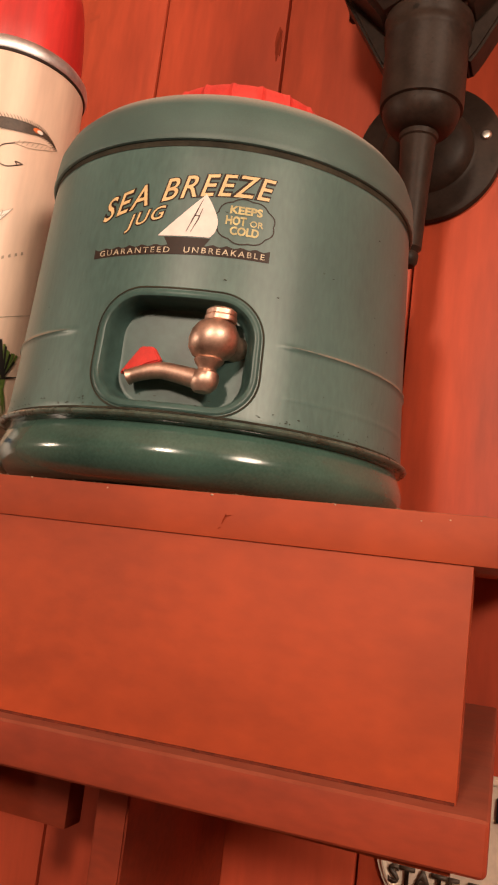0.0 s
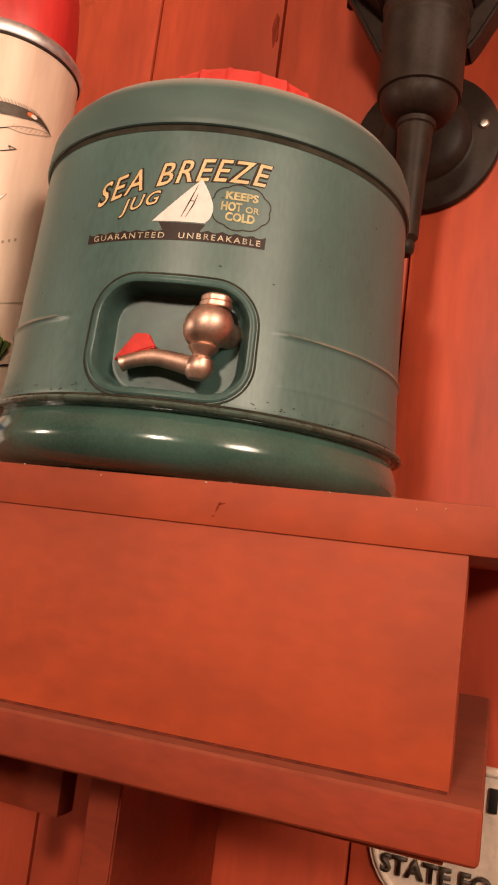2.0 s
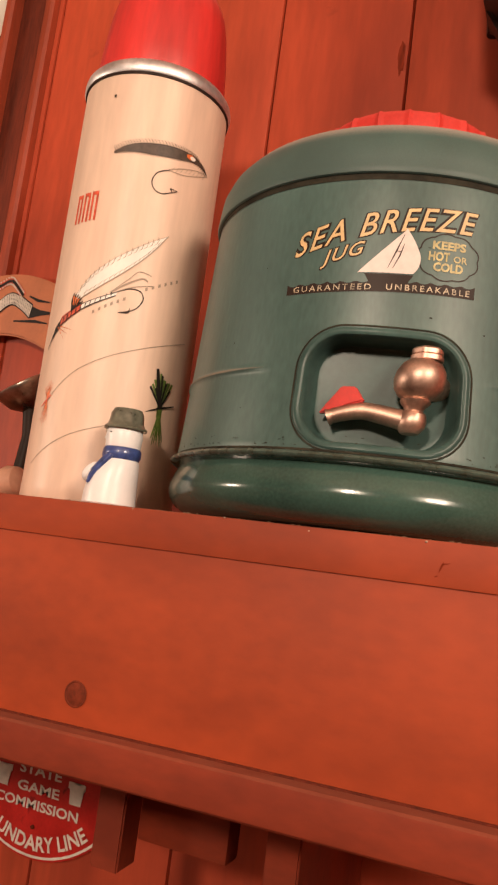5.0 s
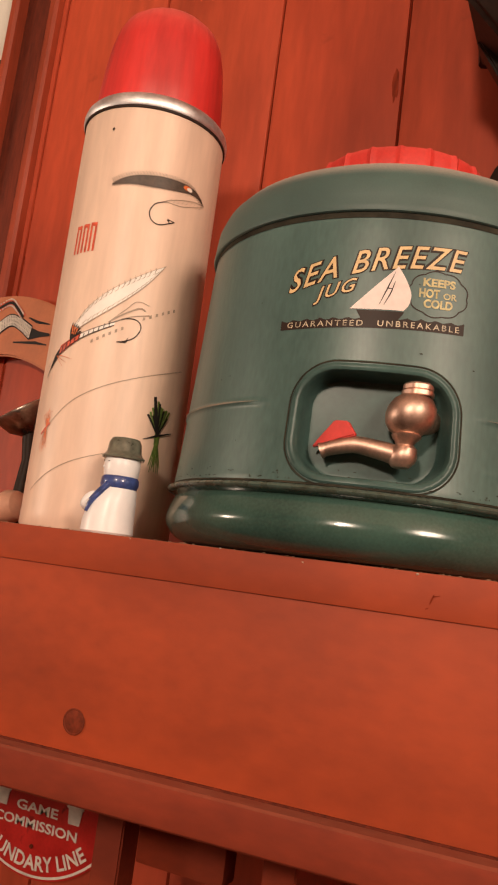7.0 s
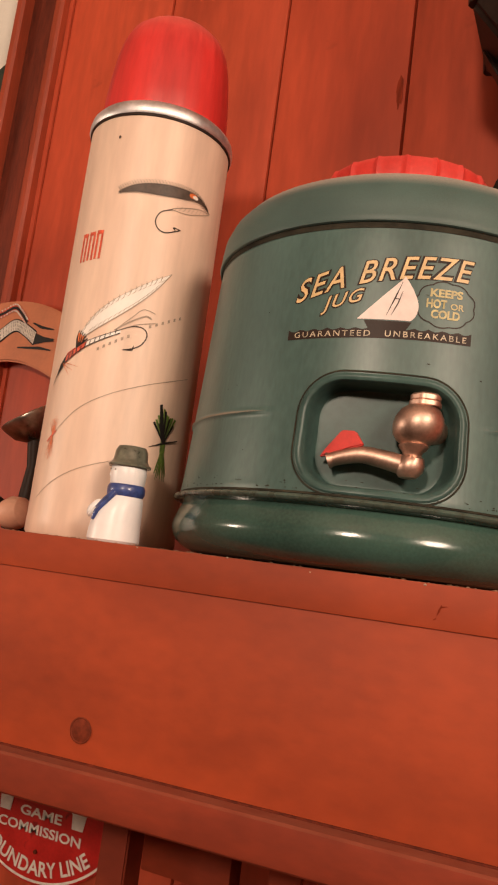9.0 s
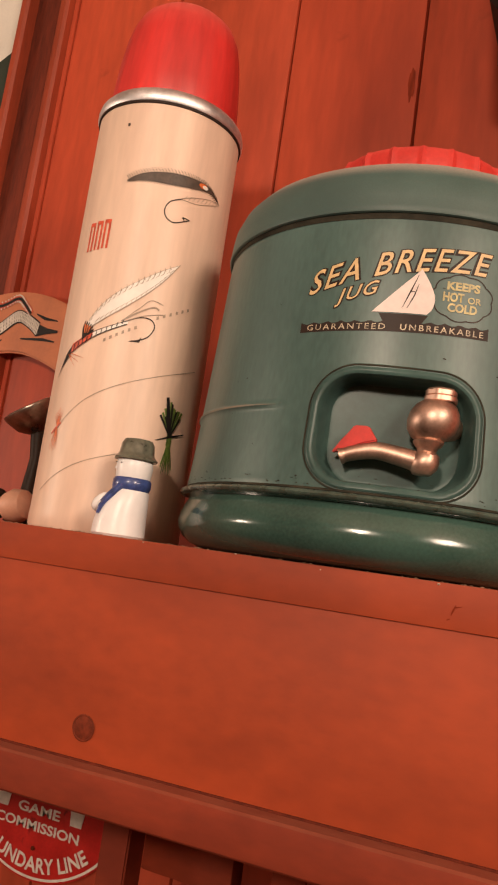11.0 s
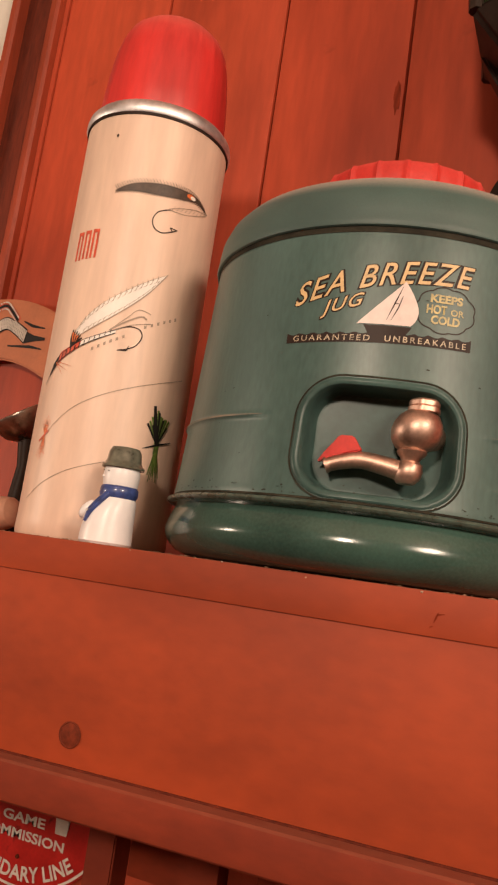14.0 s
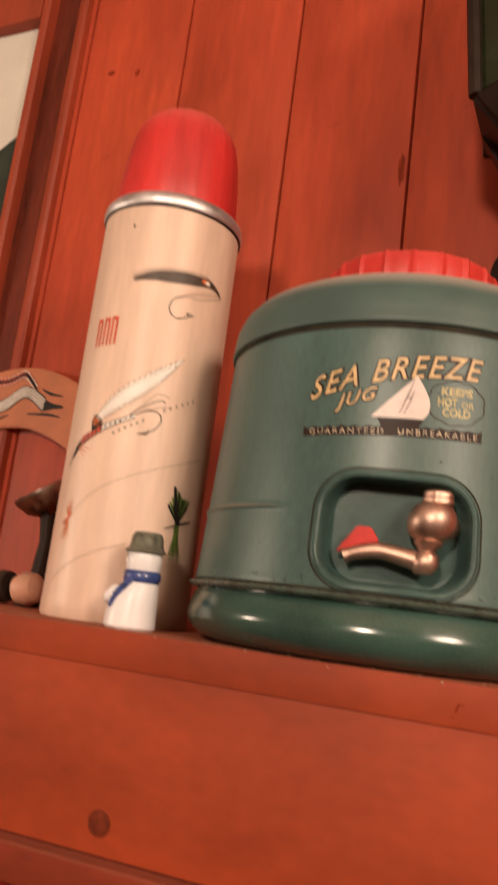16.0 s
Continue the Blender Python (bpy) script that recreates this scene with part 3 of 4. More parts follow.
badge("hull", print_mesh([[(-0.0115, 0.1186), (0.0111, 0.1188), (0.0080, 0.1150), (0.0072, 0.1125), (-0.0075, 0.1120)]]), M_INK_SHADE, SKIN, "dark hull")
wave_top = []
for i in range(57):
    k = i / 56
    wave_top.append((0.0400 - 0.0895 * k, 0.1172 - 0.0036 * k - 0.0012 * abs(math.sin(k * math.pi * 13))))
badge("banner", print_mesh([[(wave_top[i][0], wave_top[i][1]), (wave_top[i + 1][0], wave_top[i + 1][1]), (wave_top[i + 1][0], 0.1111 - 0.0026 * (i + 1) / 56), (wave_top[i][0], 0.1111 - 0.0026 * i / 56)] for i in range(56)]), M_INK_SHADE, SKIN, "dark wavy banner")
badge("banner_text", fit_letters(letters("GUARANTEED", 0.005, 0.00003, 0, 1.35), -0.0458, -0.0076, 0.1094, 0.0029, 0.030), M_DULL, TOPSKIN)
badge("banner_text", fit_letters(letters("UNBREAKABLE", 0.005, 0.00003, 0, 1.35), -0.0008, 0.0376, 0.1108, 0.0029, 0.033), M_DULL, TOPSKIN)
cloud = []
for i in range(91):
    a = 2 * math.pi * i / 90
    k = 1 + 0.07 * abs(math.sin(4.5 * a)) - 0.03
    cloud.append((0.0262 + 0.0142 * k * math.cos(a), 0.1294 + 0.0112 * k * math.sin(a)))
badge("cloud", print_mesh(stroke(cloud, 0.0006)), M_INK_SHADE, SKIN, "dark scalloped cloud outline")
badge("cloud_text", fit_letters(letters("KEEPS", 0.005, 0.00020), 0.0185, 0.0341, 0.1328, 0.0042, 0.02), M_CLOUDINK, TOPSKIN)
badge("cloud_text", fit_letters(letters("HOT", 0.005, 0.00020), 0.0170, 0.0268, 0.1271, 0.0046, 0.02), M_CLOUDINK, TOPSKIN)
badge("cloud_text", fit_letters(letters("OR", 0.005, 0.0001), 0.0286, 0.0352, 0.1274, 0.0032, 0.02), M_CLOUDINK, TOPSKIN)
badge("cloud_text", fit_letters(letters("COLD", 0.005, 0.00020), 0.0195, 0.0335, 0.1221, 0.0044, 0.02), M_CLOUDINK, TOPSKIN)

# spigot in the recess
to_jug = pose(JX, JY, TOP, 0, 0, math.degrees(0.24)).inverted()
SY = 0.003
valve = lathe([(0, 1.7955), (0.0040, 1.7957), (0.0063, 1.7985), (0.0067, 1.8015), (0.0060, 1.8045), (0.0042, 1.8062), (0.0048, 1.8078), (0.0062, 1.8090), (0.0070, 1.8106), (0.0062, 1.8112), (0.0085, 1.8126), (0.0108, 1.8158), (0.0116, 1.8200), (0.0110, 1.8240), (0.0088, 1.8277), (0.0070, 1.8290), (0.0064, 1.8296), (0, 1.8300)], 40)
for v in valve.verts:
    v.co.x += -0.1262 + (v.co.z - 1.8008) * 0.11
    v.co.y += SY
spigot = part("spigot", moved(valve, to_jug), M_BRASS, jug, "copper-toned metal spigot")
part("shank", moved(tube([(-0.124, SY, 1.8205), (-0.118, 0.024, 1.8205)], [0.0065, 0.0065]), to_jug), M_BRASS, spigot)
hexcap = lathe([(0.0068, 1.8288), (0.0074, 1.8292), (0.0074, 1.8312), (0.0066, 1.8316), (0.0070, 1.8320), (0.0070, 1.8340), (0.0060, 1.8350), (0, 1.8352)], 36, lambda a, z: 1 + 0.03 * math.cos(6 * a))
part("cap_nut", moved(moved(hexcap, Matrix.Translation((-0.1217, SY, 0))), to_jug), M_BRASS, spigot)
spout_line = curve_points([(-0.1285, SY - 0.001, 1.8012), (-0.1380, SY - 0.002, 1.8033), (-0.1480, SY - 0.003, 1.8047), (-0.1575, SY - 0.004, 1.8030), (-0.1640, SY - 0.005, 1.8006)], 6)
part("spout", moved(tube(spout_line, [0.0047 - 0.0014 * i / (len(spout_line) - 1) + (0.0006 if i > len(spout_line) - 3 else 0) for i in range(len(spout_line))], 20), to_jug), M_BRASS, spigot)
lever = outline([(-0.1683, 1.8022), (-0.1650, 1.8072), (-0.1606, 1.8126), (-0.1586, 1.8155), (-0.1518, 1.8154), (-0.1472, 1.8088), (-0.1545, 1.8068), (-0.1620, 1.8035)], 0.0035, SY - 0.006)
bmesh.ops.bevel(lever, geom=lever.edges[:], offset=0.0006, segments=2, affect="EDGES")
part("lever", moved(lever, to_jug), M_REDCAP, spigot, "red plastic spigot lever")

# ---- vacuum flask ----
FX, FY, FR = -0.3467, 0.089, 0.0488
flask = thing("vacuum_flask", (FX, FY, TOP), "tall cream vacuum flask printed with fishing flies, red cup", "flask")
part("body", lathe([(0, 0.001), (0.0465, 0.001), (0.0480, 0.0), (0.0490, 0.002), (0.0490, 0.010), (FR, 0.012), (FR, 0.150), (FR, 0.2815), (0.0490, 0.2830), (0.0465, 0.285), (0, 0.285)], 96), M_CREAM, flask)
part("steel_band", lathe([(0.0480, 0.2790), (0.0500, 0.2792), (0.0508, 0.2806), (0.0508, 0.2836), (0.0501, 0.2866), (0.0482, 0.2890), (0.0435, 0.2896)], 96), M_STEEL, flask, "worn steel neck band")
# Dark ring that paints the shadow beneath the steel band.
part("band_shade", lathe([(0.0480, 0.2776), (0.0499, 0.2777), (0.0499, 0.2790), (0.0480, 0.2791)], 96), M_INK_SHADE, flask, "dark ring painting the shade under the band")
part("cup", lathe([(0.0440, 0.2880), (0.0446, 0.2900), (0.0438, 0.3065), (0.0424, 0.3245), (0.0404, 0.3410), (0.0378, 0.3525), (0.0340, 0.3610), (0.0280, 0.3667), (0.0180, 0.3697), (0, 0.3707)], 96, lambda a, z: 1 + 0.003 * math.cos(24 * a)), M_CUP, flask, "worn red plastic cup")


def mm(pts):
    return [(u * 0.001, v * 0.001) for u, v in pts]


def flask_print(name, polys, mat, lift=0.0003, label=""):
    bm = print_mesh(polys, 0.0025)
    bmesh.ops.translate(bm, vec=(-0.0038, 0, 0), verts=bm.verts)
    part(name, wrapped(bm, FR + lift), mat, flask, label, smooth=False)


# upper fly: dark wing with barbs, netted body, hook
top_edge = curve_points(mm([(9.6, 224.0), (20, 229.0), (35, 232.0), (52, 233.5), (66, 232.5), (78, 226)]), 8)
low_edge = curve_points(mm([(9.6, 223), (22, 224.2), (37, 224.5), (52, 226.5), (66, 229), (78, 226)]), 8)
flask_print("dark_wing", [[top_edge[i], top_edge[i + 1], low_edge[i + 1], low_edge[i]] for i in range(len(top_edge) - 1)], M_WING, label="dark feathered wing print")
barbs = []
for i in range(2, len(top_edge) - 2):
    (u, v), (a, b) = top_edge[i], low_edge[i]
    barbs += stroke([(u, v - 0.0006), (u - 0.0026, v + 0.0026)], [0.0006, 0.0002])
    barbs += stroke([(a, b + 0.0004), (a - 0.0020, b - 0.0012)], [0.0005, 0.0002])
flask_print("wing_barbs", barbs, M_INK_SHADE)
flask_print("wing_eye", [[(0.0605 + 0.0032 * math.cos(a * 0.3927) * 1.1, 0.2312 + 0.0017 * math.sin(a * 0.3927)) for a in range(16)]], M_ORANGE, 0.0005)
flask_print("wing_eye", [[(0.0622 + 0.0020 * math.cos(a * 0.3927) * 1.1, 0.2308 + 0.0013 * math.sin(a * 0.3927)) for a in range(16)]], M_FEATHER, 0.0007)
net = stroke(curve_points(mm([(46, 217.5), (56, 221.5), (68, 225), (77, 226)])), 0.0004) + stroke(curve_points(mm([(46, 217), (57, 217.5), (68, 221.5), (77, 225.5)])), 0.0004)
for i in range(9):
    net += stroke(mm([(48 + 3.1 * i, 217.2 + 0.6 * i), (50 + 3.1 * i, 220.6 + 0.62 * i)]), 0.0003)
flask_print("netted_body", net, M_GREYINK)
flask_print("hook", stroke(curve_points(mm([(47, 217.3), (39.5, 213.5), (36.7, 207.2), (39, 202), (44, 200.5), (50, 203), (54, 205.2)])), 0.0007) + stroke(mm([(54.5, 205.3), (49, 205.5), (51, 203)]), [0.0002, 0.0009, 0.0003]), M_INK_SHADE)

# red maker's mark, as plain bars
for k, u in enumerate((-12.5, -5.8, 0.6)):
    v0 = 177.0 + 0.5 * k
    flask_print("red_mark", [mm([(u - 2, v0), (u - 0.4, v0), (u - 0.4, v0 + 19.5), (u - 2, v0 + 19.5)]), mm([(u + 1.4, v0), (u + 3, v0), (u + 3, v0 + 19.5), (u + 1.4, v0 + 19.5)]), mm([(u - 0.4, v0 + 17), (u + 1.4, v0 + 17), (u + 1.4, v0 + 19.5), (u - 0.4, v0 + 19.5)])], M_REDINK)

# middle fly: white feather, banded body, hook, name as small bars
up_edge = curve_points(mm([(-3, 126), (6, 139), (17, 149.5), (30, 159), (42, 167.5), (53, 174.5)]), 8)
dn_edge = curve_points(mm([(-1, 124), (10, 131), (22, 139.5), (33, 149), (43, 160), (53, 174.5)]), 8)
flask_print("white_wing", [up_edge + dn_edge[-2::-1]], M_FEATHER, label="white feather print")
lines = stroke(dn_edge, 0.0005) + stroke(up_edge, 0.0002)
for i in range(5, len(up_edge) - 4, 2):
    (u, v), (a, b) = up_edge[i], dn_edge[i]
    lines += stroke([(u, v), (u - 0.0003, v - 0.0028), (u - 0.002, v - 0.0042)], [0.0002, 0.0004, 0.0001])
    lines += stroke([(a, b), (a - 0.0002, b + 0.0018), (a + 0.0022, b + 0.0042)], [0.0002, 0.0004, 0.0001])
    lines += stroke([(u + 0.0006, v - 0.0008), (u - 0.0003, v + 0.0014)], [0.0006, 0.0002])
flask_print("wing_lines", lines, M_GREYINK, 0.0005)
fan = []
for i in range(6):
    a = radians(38 + 11 * i)
    fan += stroke(mm([(-3, 118), (-3 + 6 * math.cos(a), 118 + 7 * math.sin(a)), (-3 + 9.5 * math.cos(a - 0.1), 118 + 12 * math.sin(a - 0.1))]), [0.0006, 0.0017, 0.0006])
flask_print("wing_root", fan, M_INK_SHADE, 0.0006)
spot = []
for i in range(3):
    spot += stroke(mm([(-2 + 1.3 * i, 122), (-2.2 + 2.0 * i, 128 - i)]), [0.0004, 0.0013])
flask_print("wing_spot", spot, M_ORANGE, 0.0008)
flask_print("banded_body", [mm([(-13, 108), (4, 118.5), (5, 123), (-11, 115.5)])], M_REDINK, 0.0005, "red and white banded body print")
flask_print("pale_body", [mm([(4, 119), (26, 129.5), (26.5, 131.5), (4.5, 122.5)])], M_FEATHER, 0.0005)
bands = []
for i in range(11):
    u, v = -9 + 3.2 * i, 110.5 + 1.85 * i
    bands += stroke(mm([(u, v), (u + 0.4, v + 4.2 - 0.16 * i)]), 0.0007 if i < 5 else 0.0005)
bands += stroke(mm([(-12, 109), (4, 119), (26, 129.5)]), 0.0005) + stroke(mm([(-11, 114), (4.5, 122.7), (26.5, 131.7)]), 0.0004)
flask_print("body_bands", bands, M_BLACK, 0.0007)
flask_print("fly_head", [mm([(-20, 99), (-12, 108), (-11, 114.5), (-16, 109)])] + stroke(mm([(-16, 107), (-22, 95)]), [0.0012, 0.0003]), M_BLACK, 0.0005)
flask_print("hackle", stroke(mm([(-14, 109), (-3, 103.5)]), [0.0006, 0.0001]) + stroke(mm([(-14, 109), (-6, 101)]), [0.0006, 0.0001]) + stroke(mm([(-14, 110), (1, 106)]), [0.0006, 0.0001]), M_ORANGE, 0.0005)
flask_print("tail_tuft", stroke(curve_points(mm([(22, 131), (30, 137), (40, 143), (44, 142)])), [0.0010] * 72 + [0.0004]) + stroke(curve_points(mm([(24, 133), (32, 141), (38, 147), (46, 146)])), 0.0004) + stroke(curve_points(mm([(22, 130), (34, 136), (47, 140)])), 0.0005), M_GREYINK, 0.0004)
flask_print("hook", stroke(curve_points(mm([(24, 131), (33, 135), (40, 134.8), (42.6, 130.5), (40, 124.5), (35, 121), (29, 119.2)])), 0.0007) + stroke(mm([(28.5, 119), (34.5, 120), (35.5, 123)]), [0.0002, 0.0013, 0.0002]), M_INK_SHADE)
for start, slope, count, step in (((12.5, 116.5), 0.56, 6, 3.6), ((43, 135.5), 0.54, 6, 4.0)):
    for i in range(count):
        u, v = start[0] + i * step, start[1] + i * step * slope
        flask_print("small_bar", [mm([(u, v + 0.3), (u + 1.5, v + 1.1), (u + 1.3, v + 3.0), (u - 0.1, v + 2.3)])], M_GREYINK)

flask_print("speck", [[(0.004 + 0.0010 * math.cos(k * 0.785), 0.2625 + 0.0012 * math.sin(k * 0.785)) for k in range(8)]], M_WING)

# fishing lines, small orange and green flies
flask_print("line", stroke(curve_points(mm([(-9.7, 64.6), (5, 78.5), (23, 89.3), (50, 101), (80, 112)])), 0.0004), M_GREYINK)
flask_print("line", stroke(curve_points(mm([(-19.5, 22.4), (-5, 33), (12, 42), (33, 49.5)])), 0.0004), M_GREYINK)
tuft = []
for i in range(9):
    tuft += stroke(mm([(-12, 62), (-17 + 1.1 * i, 75 - 0.9 * abs(i - 5))]), [0.0005, 0.0001]) + stroke(mm([(-12, 62), (-18 + 1.1 * i, 46 + 0.8 * abs(i - 4))]), [0.0005, 0.0001])
flask_print("orange_fly", tuft, M_ORANGE, 0.0004, "small orange fly print")
flask_print("fly_knot", stroke(mm([(-17, 58), (-9, 65)]), 0.0012), M_REDINK, 0.0006)
rnd = random.Random(3)
green, darks = [], []
for i in range(14):
    s = green if i % 3 else darks
    s += stroke(mm([(65, 66), (56 + 1.3 * i, 82 + rnd.uniform(-3, 6) - 0.25 * abs(i - 6) ** 1.4)]), [0.0010, 0.0016])
    green += stroke(mm([(65, 64), (61 + 0.75 * i, 45 + rnd.uniform(-3, 5))]), [0.0010, 0.0004])
darks += stroke(mm([(65, 66), (62, 78), (59.5, 90)]), [0.0012, 0.0030, 0.0020]) + stroke(mm([(55, 62), (65, 66)]), [0.0003, 0.0014]) + stroke(mm([(65, 66), (78, 70)]), [0.0014, 0.0006])
flask_print("green_fly", green + stroke(mm([(65, 60), (65, 68)]), 0.0040), M_LEAFINK, 0.0004, "green feather fly print")
flask_print("fly_centre", darks, M_BLACK, 0.0006)

# ---- china snowman ----
def snowman():
    bm = bmesh.new()
    parts = [
        (lathe([(0, 0), (0.0136, 0), (0.0150, 0.0015), (0.0146, 0.008), (0.0138, 0.018), (0.0122, 0.0255), (0.0096, 0.0292), (0.0100, 0.0300), (0.0112, 0.0340), (0.0118, 0.0400), (0.0112, 0.0450), (0.0085, 0.0480), (0, 0.0490)], 40), 0),
        (ball(0.0045, (-0.0125, -0.006, 0.0185), 1.25), 0),
        (ball(0.0011, (-0.0082, -0.0078, 0.0384), 1.0, 12), 0),
        (lathe([(0.0090, 0.0262), (0.0114, 0.0266), (0.0124, 0.0290), (0.0122, 0.0322), (0.0112, 0.0335), (0.0095, 0.0338)], 40), 1),
        (tube([(0.0005, -0.0118, 0.0285), (-0.0030, -0.0128, 0.0225), (-0.0058, -0.0132, 0.0165), (-0.0070, -0.0130, 0.0118)], [0.0018, 0.0019, 0.0017, 0.0009], 12), 1),
        (tube([(-0.0010, -0.0122, 0.0285), (-0.0052, -0.0124, 0.0235), (-0.0086, -0.0116, 0.0190)], [0.0016, 0.0016, 0.0008], 10), 1),
        (lathe([(0, 0.0452), (0.0118, 0.0446), (0.0136, 0.0438), (0.0139, 0.0449), (0.0122, 0.0464), (0.0112, 0.0480), (0.0106, 0.0530), (0.0090, 0.0556), (0.0050, 0.0562), (0, 0.0560)], 40), 2),
        (ball(0.0007, (-0.0030, -0.0112, 0.0412), 0.5, 8), 3),
        (ball(0.0007, (-0.0088, -0.0078, 0.0418), 0.5, 8), 3),
    ]
    for k, (p, slot) in enumerate(parts):
        for v in p.verts:
            rise = smooth01((v.co.z - 0.012) / 0.018)
            small = 1 - 0.12 * rise
            v.co = Vector((v.co.x * small + 0.0040 * rise, v.co.y * small, v.co.z))
        me = bpy.data.meshes.new("t")
        for f in p.faces:
            f.material_index = slot
        p.to_mesh(me)
        p.free()
        bm.from_mesh(me)
        bpy.data.meshes.remove(me)
    ob = finish("snowman_figurine", bm, None, smooth=True, mats=[M_CHINA, M_BLUE, M_HAT, M_BLACK])
    ob.matrix_world = pose(-0.2975, 0.030, TOP)
    return tagged(ob, "small white glazed china snowman with blue scarf and grey hat", "figurine")


snowman()

# ---- boomerang leaning on the wall ----
arc_out, arc_in = [], []
for i in range(41):
    k = -1 + i / 20
    x = 0.185 * k
    ridge = 0.241 - 0.46 * (math.sqrt(x * x + 0.0045) - 0.067) - 0.070 * abs(k) ** 3
    wide = 0.066 - 0.012 * abs(k) ** 2
    slope = -0.46 * x / math.sqrt(x * x + 0.0045)
    n = math.hypot(1, slope)
    arc_out.append((x, ridge))
    arc_in.append((x + wide * slope / n * 0.9, ridge - wide / n))
low = min(z for _, z in arc_in + arc_out)
bend = outline(arc_out + arc_in[::-1], 0.006, 0.0)
bmesh.ops.bevel(bend, geom=[e for e in bend.edges if len(e.link_faces) == 2 and e.calc_face_angle() > 0.8], offset=0.0018, segments=2, affect="EDGES")
boomerang = thing("boomerang", (-0.622, WALL - 0.016, TOP), "ochre painted wooden boomerang standing against the plank wall", "boomerang")
part("blade", bend, M_CLAY, boomerang)


def boom_print(name, polys, mat, lift, label=""):
    bm = print_mesh(polys, 0.01)
    for v in bm.verts:
        v.co.y = -lift
    for f in bm.faces:
        f.normal_update()
        if f.normal.y > 0:
            f.normal_flip()
    part(name, bm, mat, boomerang, label, smooth=False)


band_u = curve_points([(-0.075, 0.196), (-0.045, 0.197), (-0.020, 0.2050), (0.002, 0.2190), (0.018, 0.2150), (0.034, 0.2060)], 7)
band_l = curve_points([(-0.075, 0.186), (-0.045, 0.187), (-0.018, 0.1930), (0.004, 0.2070), (0.018, 0.2030), (0.032, 0.1930)], 7)


def between(k, lo, hi):
    (u, v), (a, b) = band_u[k], band_l[k]
    return [(u + (a - u) * lo, v + (b - v) * lo), (u + (a - u) * hi, v + (b - v) * hi)]


def boom_strip(name, lo, hi, mat, lift, label=""):
    quads = []
    for k in range(len(band_u) - 1):
        (p, q), (r, t) = between(k, lo, hi), between(k + 1, lo, hi)
        quads.append([p, r, t, q])
    boom_print(name, quads, mat, lift, label)


boom_strip("dark_band", -0.10, 1.10, M_BLACK, 0.0005)
boom_strip("white_band", 0.02, 0.98, M_SIGNWHITE, 0.0010, "white hatched band")
hatch = []
for k in range(1, len(band_u) - 1):
    for lo in (0.08, 0.40, 0.72):
        hatch += stroke(between(k, lo, lo + 0.22), 0.0005)
boom_print("hatching", hatch, M_BLACK, 0.0014)
boom_print("dark_tail", [[(0.031, 0.2060), (0.044, 0.2010), (0.058, 0.1985), (0.058, 0.1960), (0.046, 0.1950), (0.031, 0.1920)]], M_BLACK, 0.0007)
for bar in ([(0.012, 0.1895), (0.040, 0.1890), (0.056, 0.1865)], [(-0.060, 0.1780), (-0.030, 0.1815), (-0.012, 0.1880)], [(0.028, 0.2160), (0.040, 0.2110), (0.056, 0.2085)]):
    boom_print("dark_bar", stroke(bar, [0.0015, 0.0032, 0.0012]), M_BLACK, 0.0005)
spine = curve_points([(-0.050, 0.2240), (-0.020, 0.2250), (0.000, 0.2330), (0.010, 0.2270), (0.020, 0.2165)], 6)
boom_print("dotted_band", stroke(spine, 0.0075), M_REDINK, 0.0005)
boom_print("dotted_core", stroke(spine, 0.0030), M_BLACK, 0.0008)
dots = []
for k, (u, v) in enumerate(spine):
    for side in (-0.0036, 0.0036):
        dots.append([(u + 0.0010 * math.cos(a * 0.785), v + side + 0.0010 * math.sin(a * 0.785)) for a in range(8)])
boom_print("dots", dots, M_SIGNWHITE, 0.0012, "white dots")

# ---- small reel behind the flask ----
reel = thing("fishing_reel", (-0.452, 0.12, TOP), "small tarnished metal reel with a wooden knob", "reel")
bowl = lathe([(0, -0.020), (0.008, -0.019), (0.017, -0.012), (0.0215, -0.003), (0.0225, 0.0), (0.0222, 0.0014), (0.0195, 0.0022), (0, 0.0024)], 40)
part("end_plate", moved(bowl, pose(0.002, 0, 0.088, 24, -26, 0)), M_PICASE, reel, "shiny rimmed metal plate over a dark bowl")
for u in (-0.0115, -0.002):
    part("hole", moved(lathe([(0, 0), (0.0016, 0), (0.0016, 0.0006), (0, 0.0007)], 14), pose(0.002, 0, 0.088, 24, -26, 0) @ pose(u, -0.012, 0.0022)), M_BLACK, reel)
part("post", tube([(0.008, 0.004, 0.075), (0.011, 0.004, 0.050), (0.010, 0.002, 0.020), (0.006, 0, 0.0)], [0.006, 0.005, 0.006, 0.010]), M_IRON, reel, "dark metal foot")
part("knob", moved(lathe([(0, -0.012), (0.006, -0.0115), (0.0105, -0.008), (0.0125, 0), (0.0105, 0.008), (0.006, 0.0115), (0, 0.012)], 32), pose(0.013, -0.010, 0.0135, 0, 78, 0)), M_KNOB, reel, "turned wooden knob")
part("collar", moved(lathe([(0, -0.006), (0.011, -0.006), (0.0125, 0), (0.011, 0.006), (0, 0.006)], 28), pose(-0.011, -0.008, 0.0130, 0, 80, 0)), M_IRON, reel)

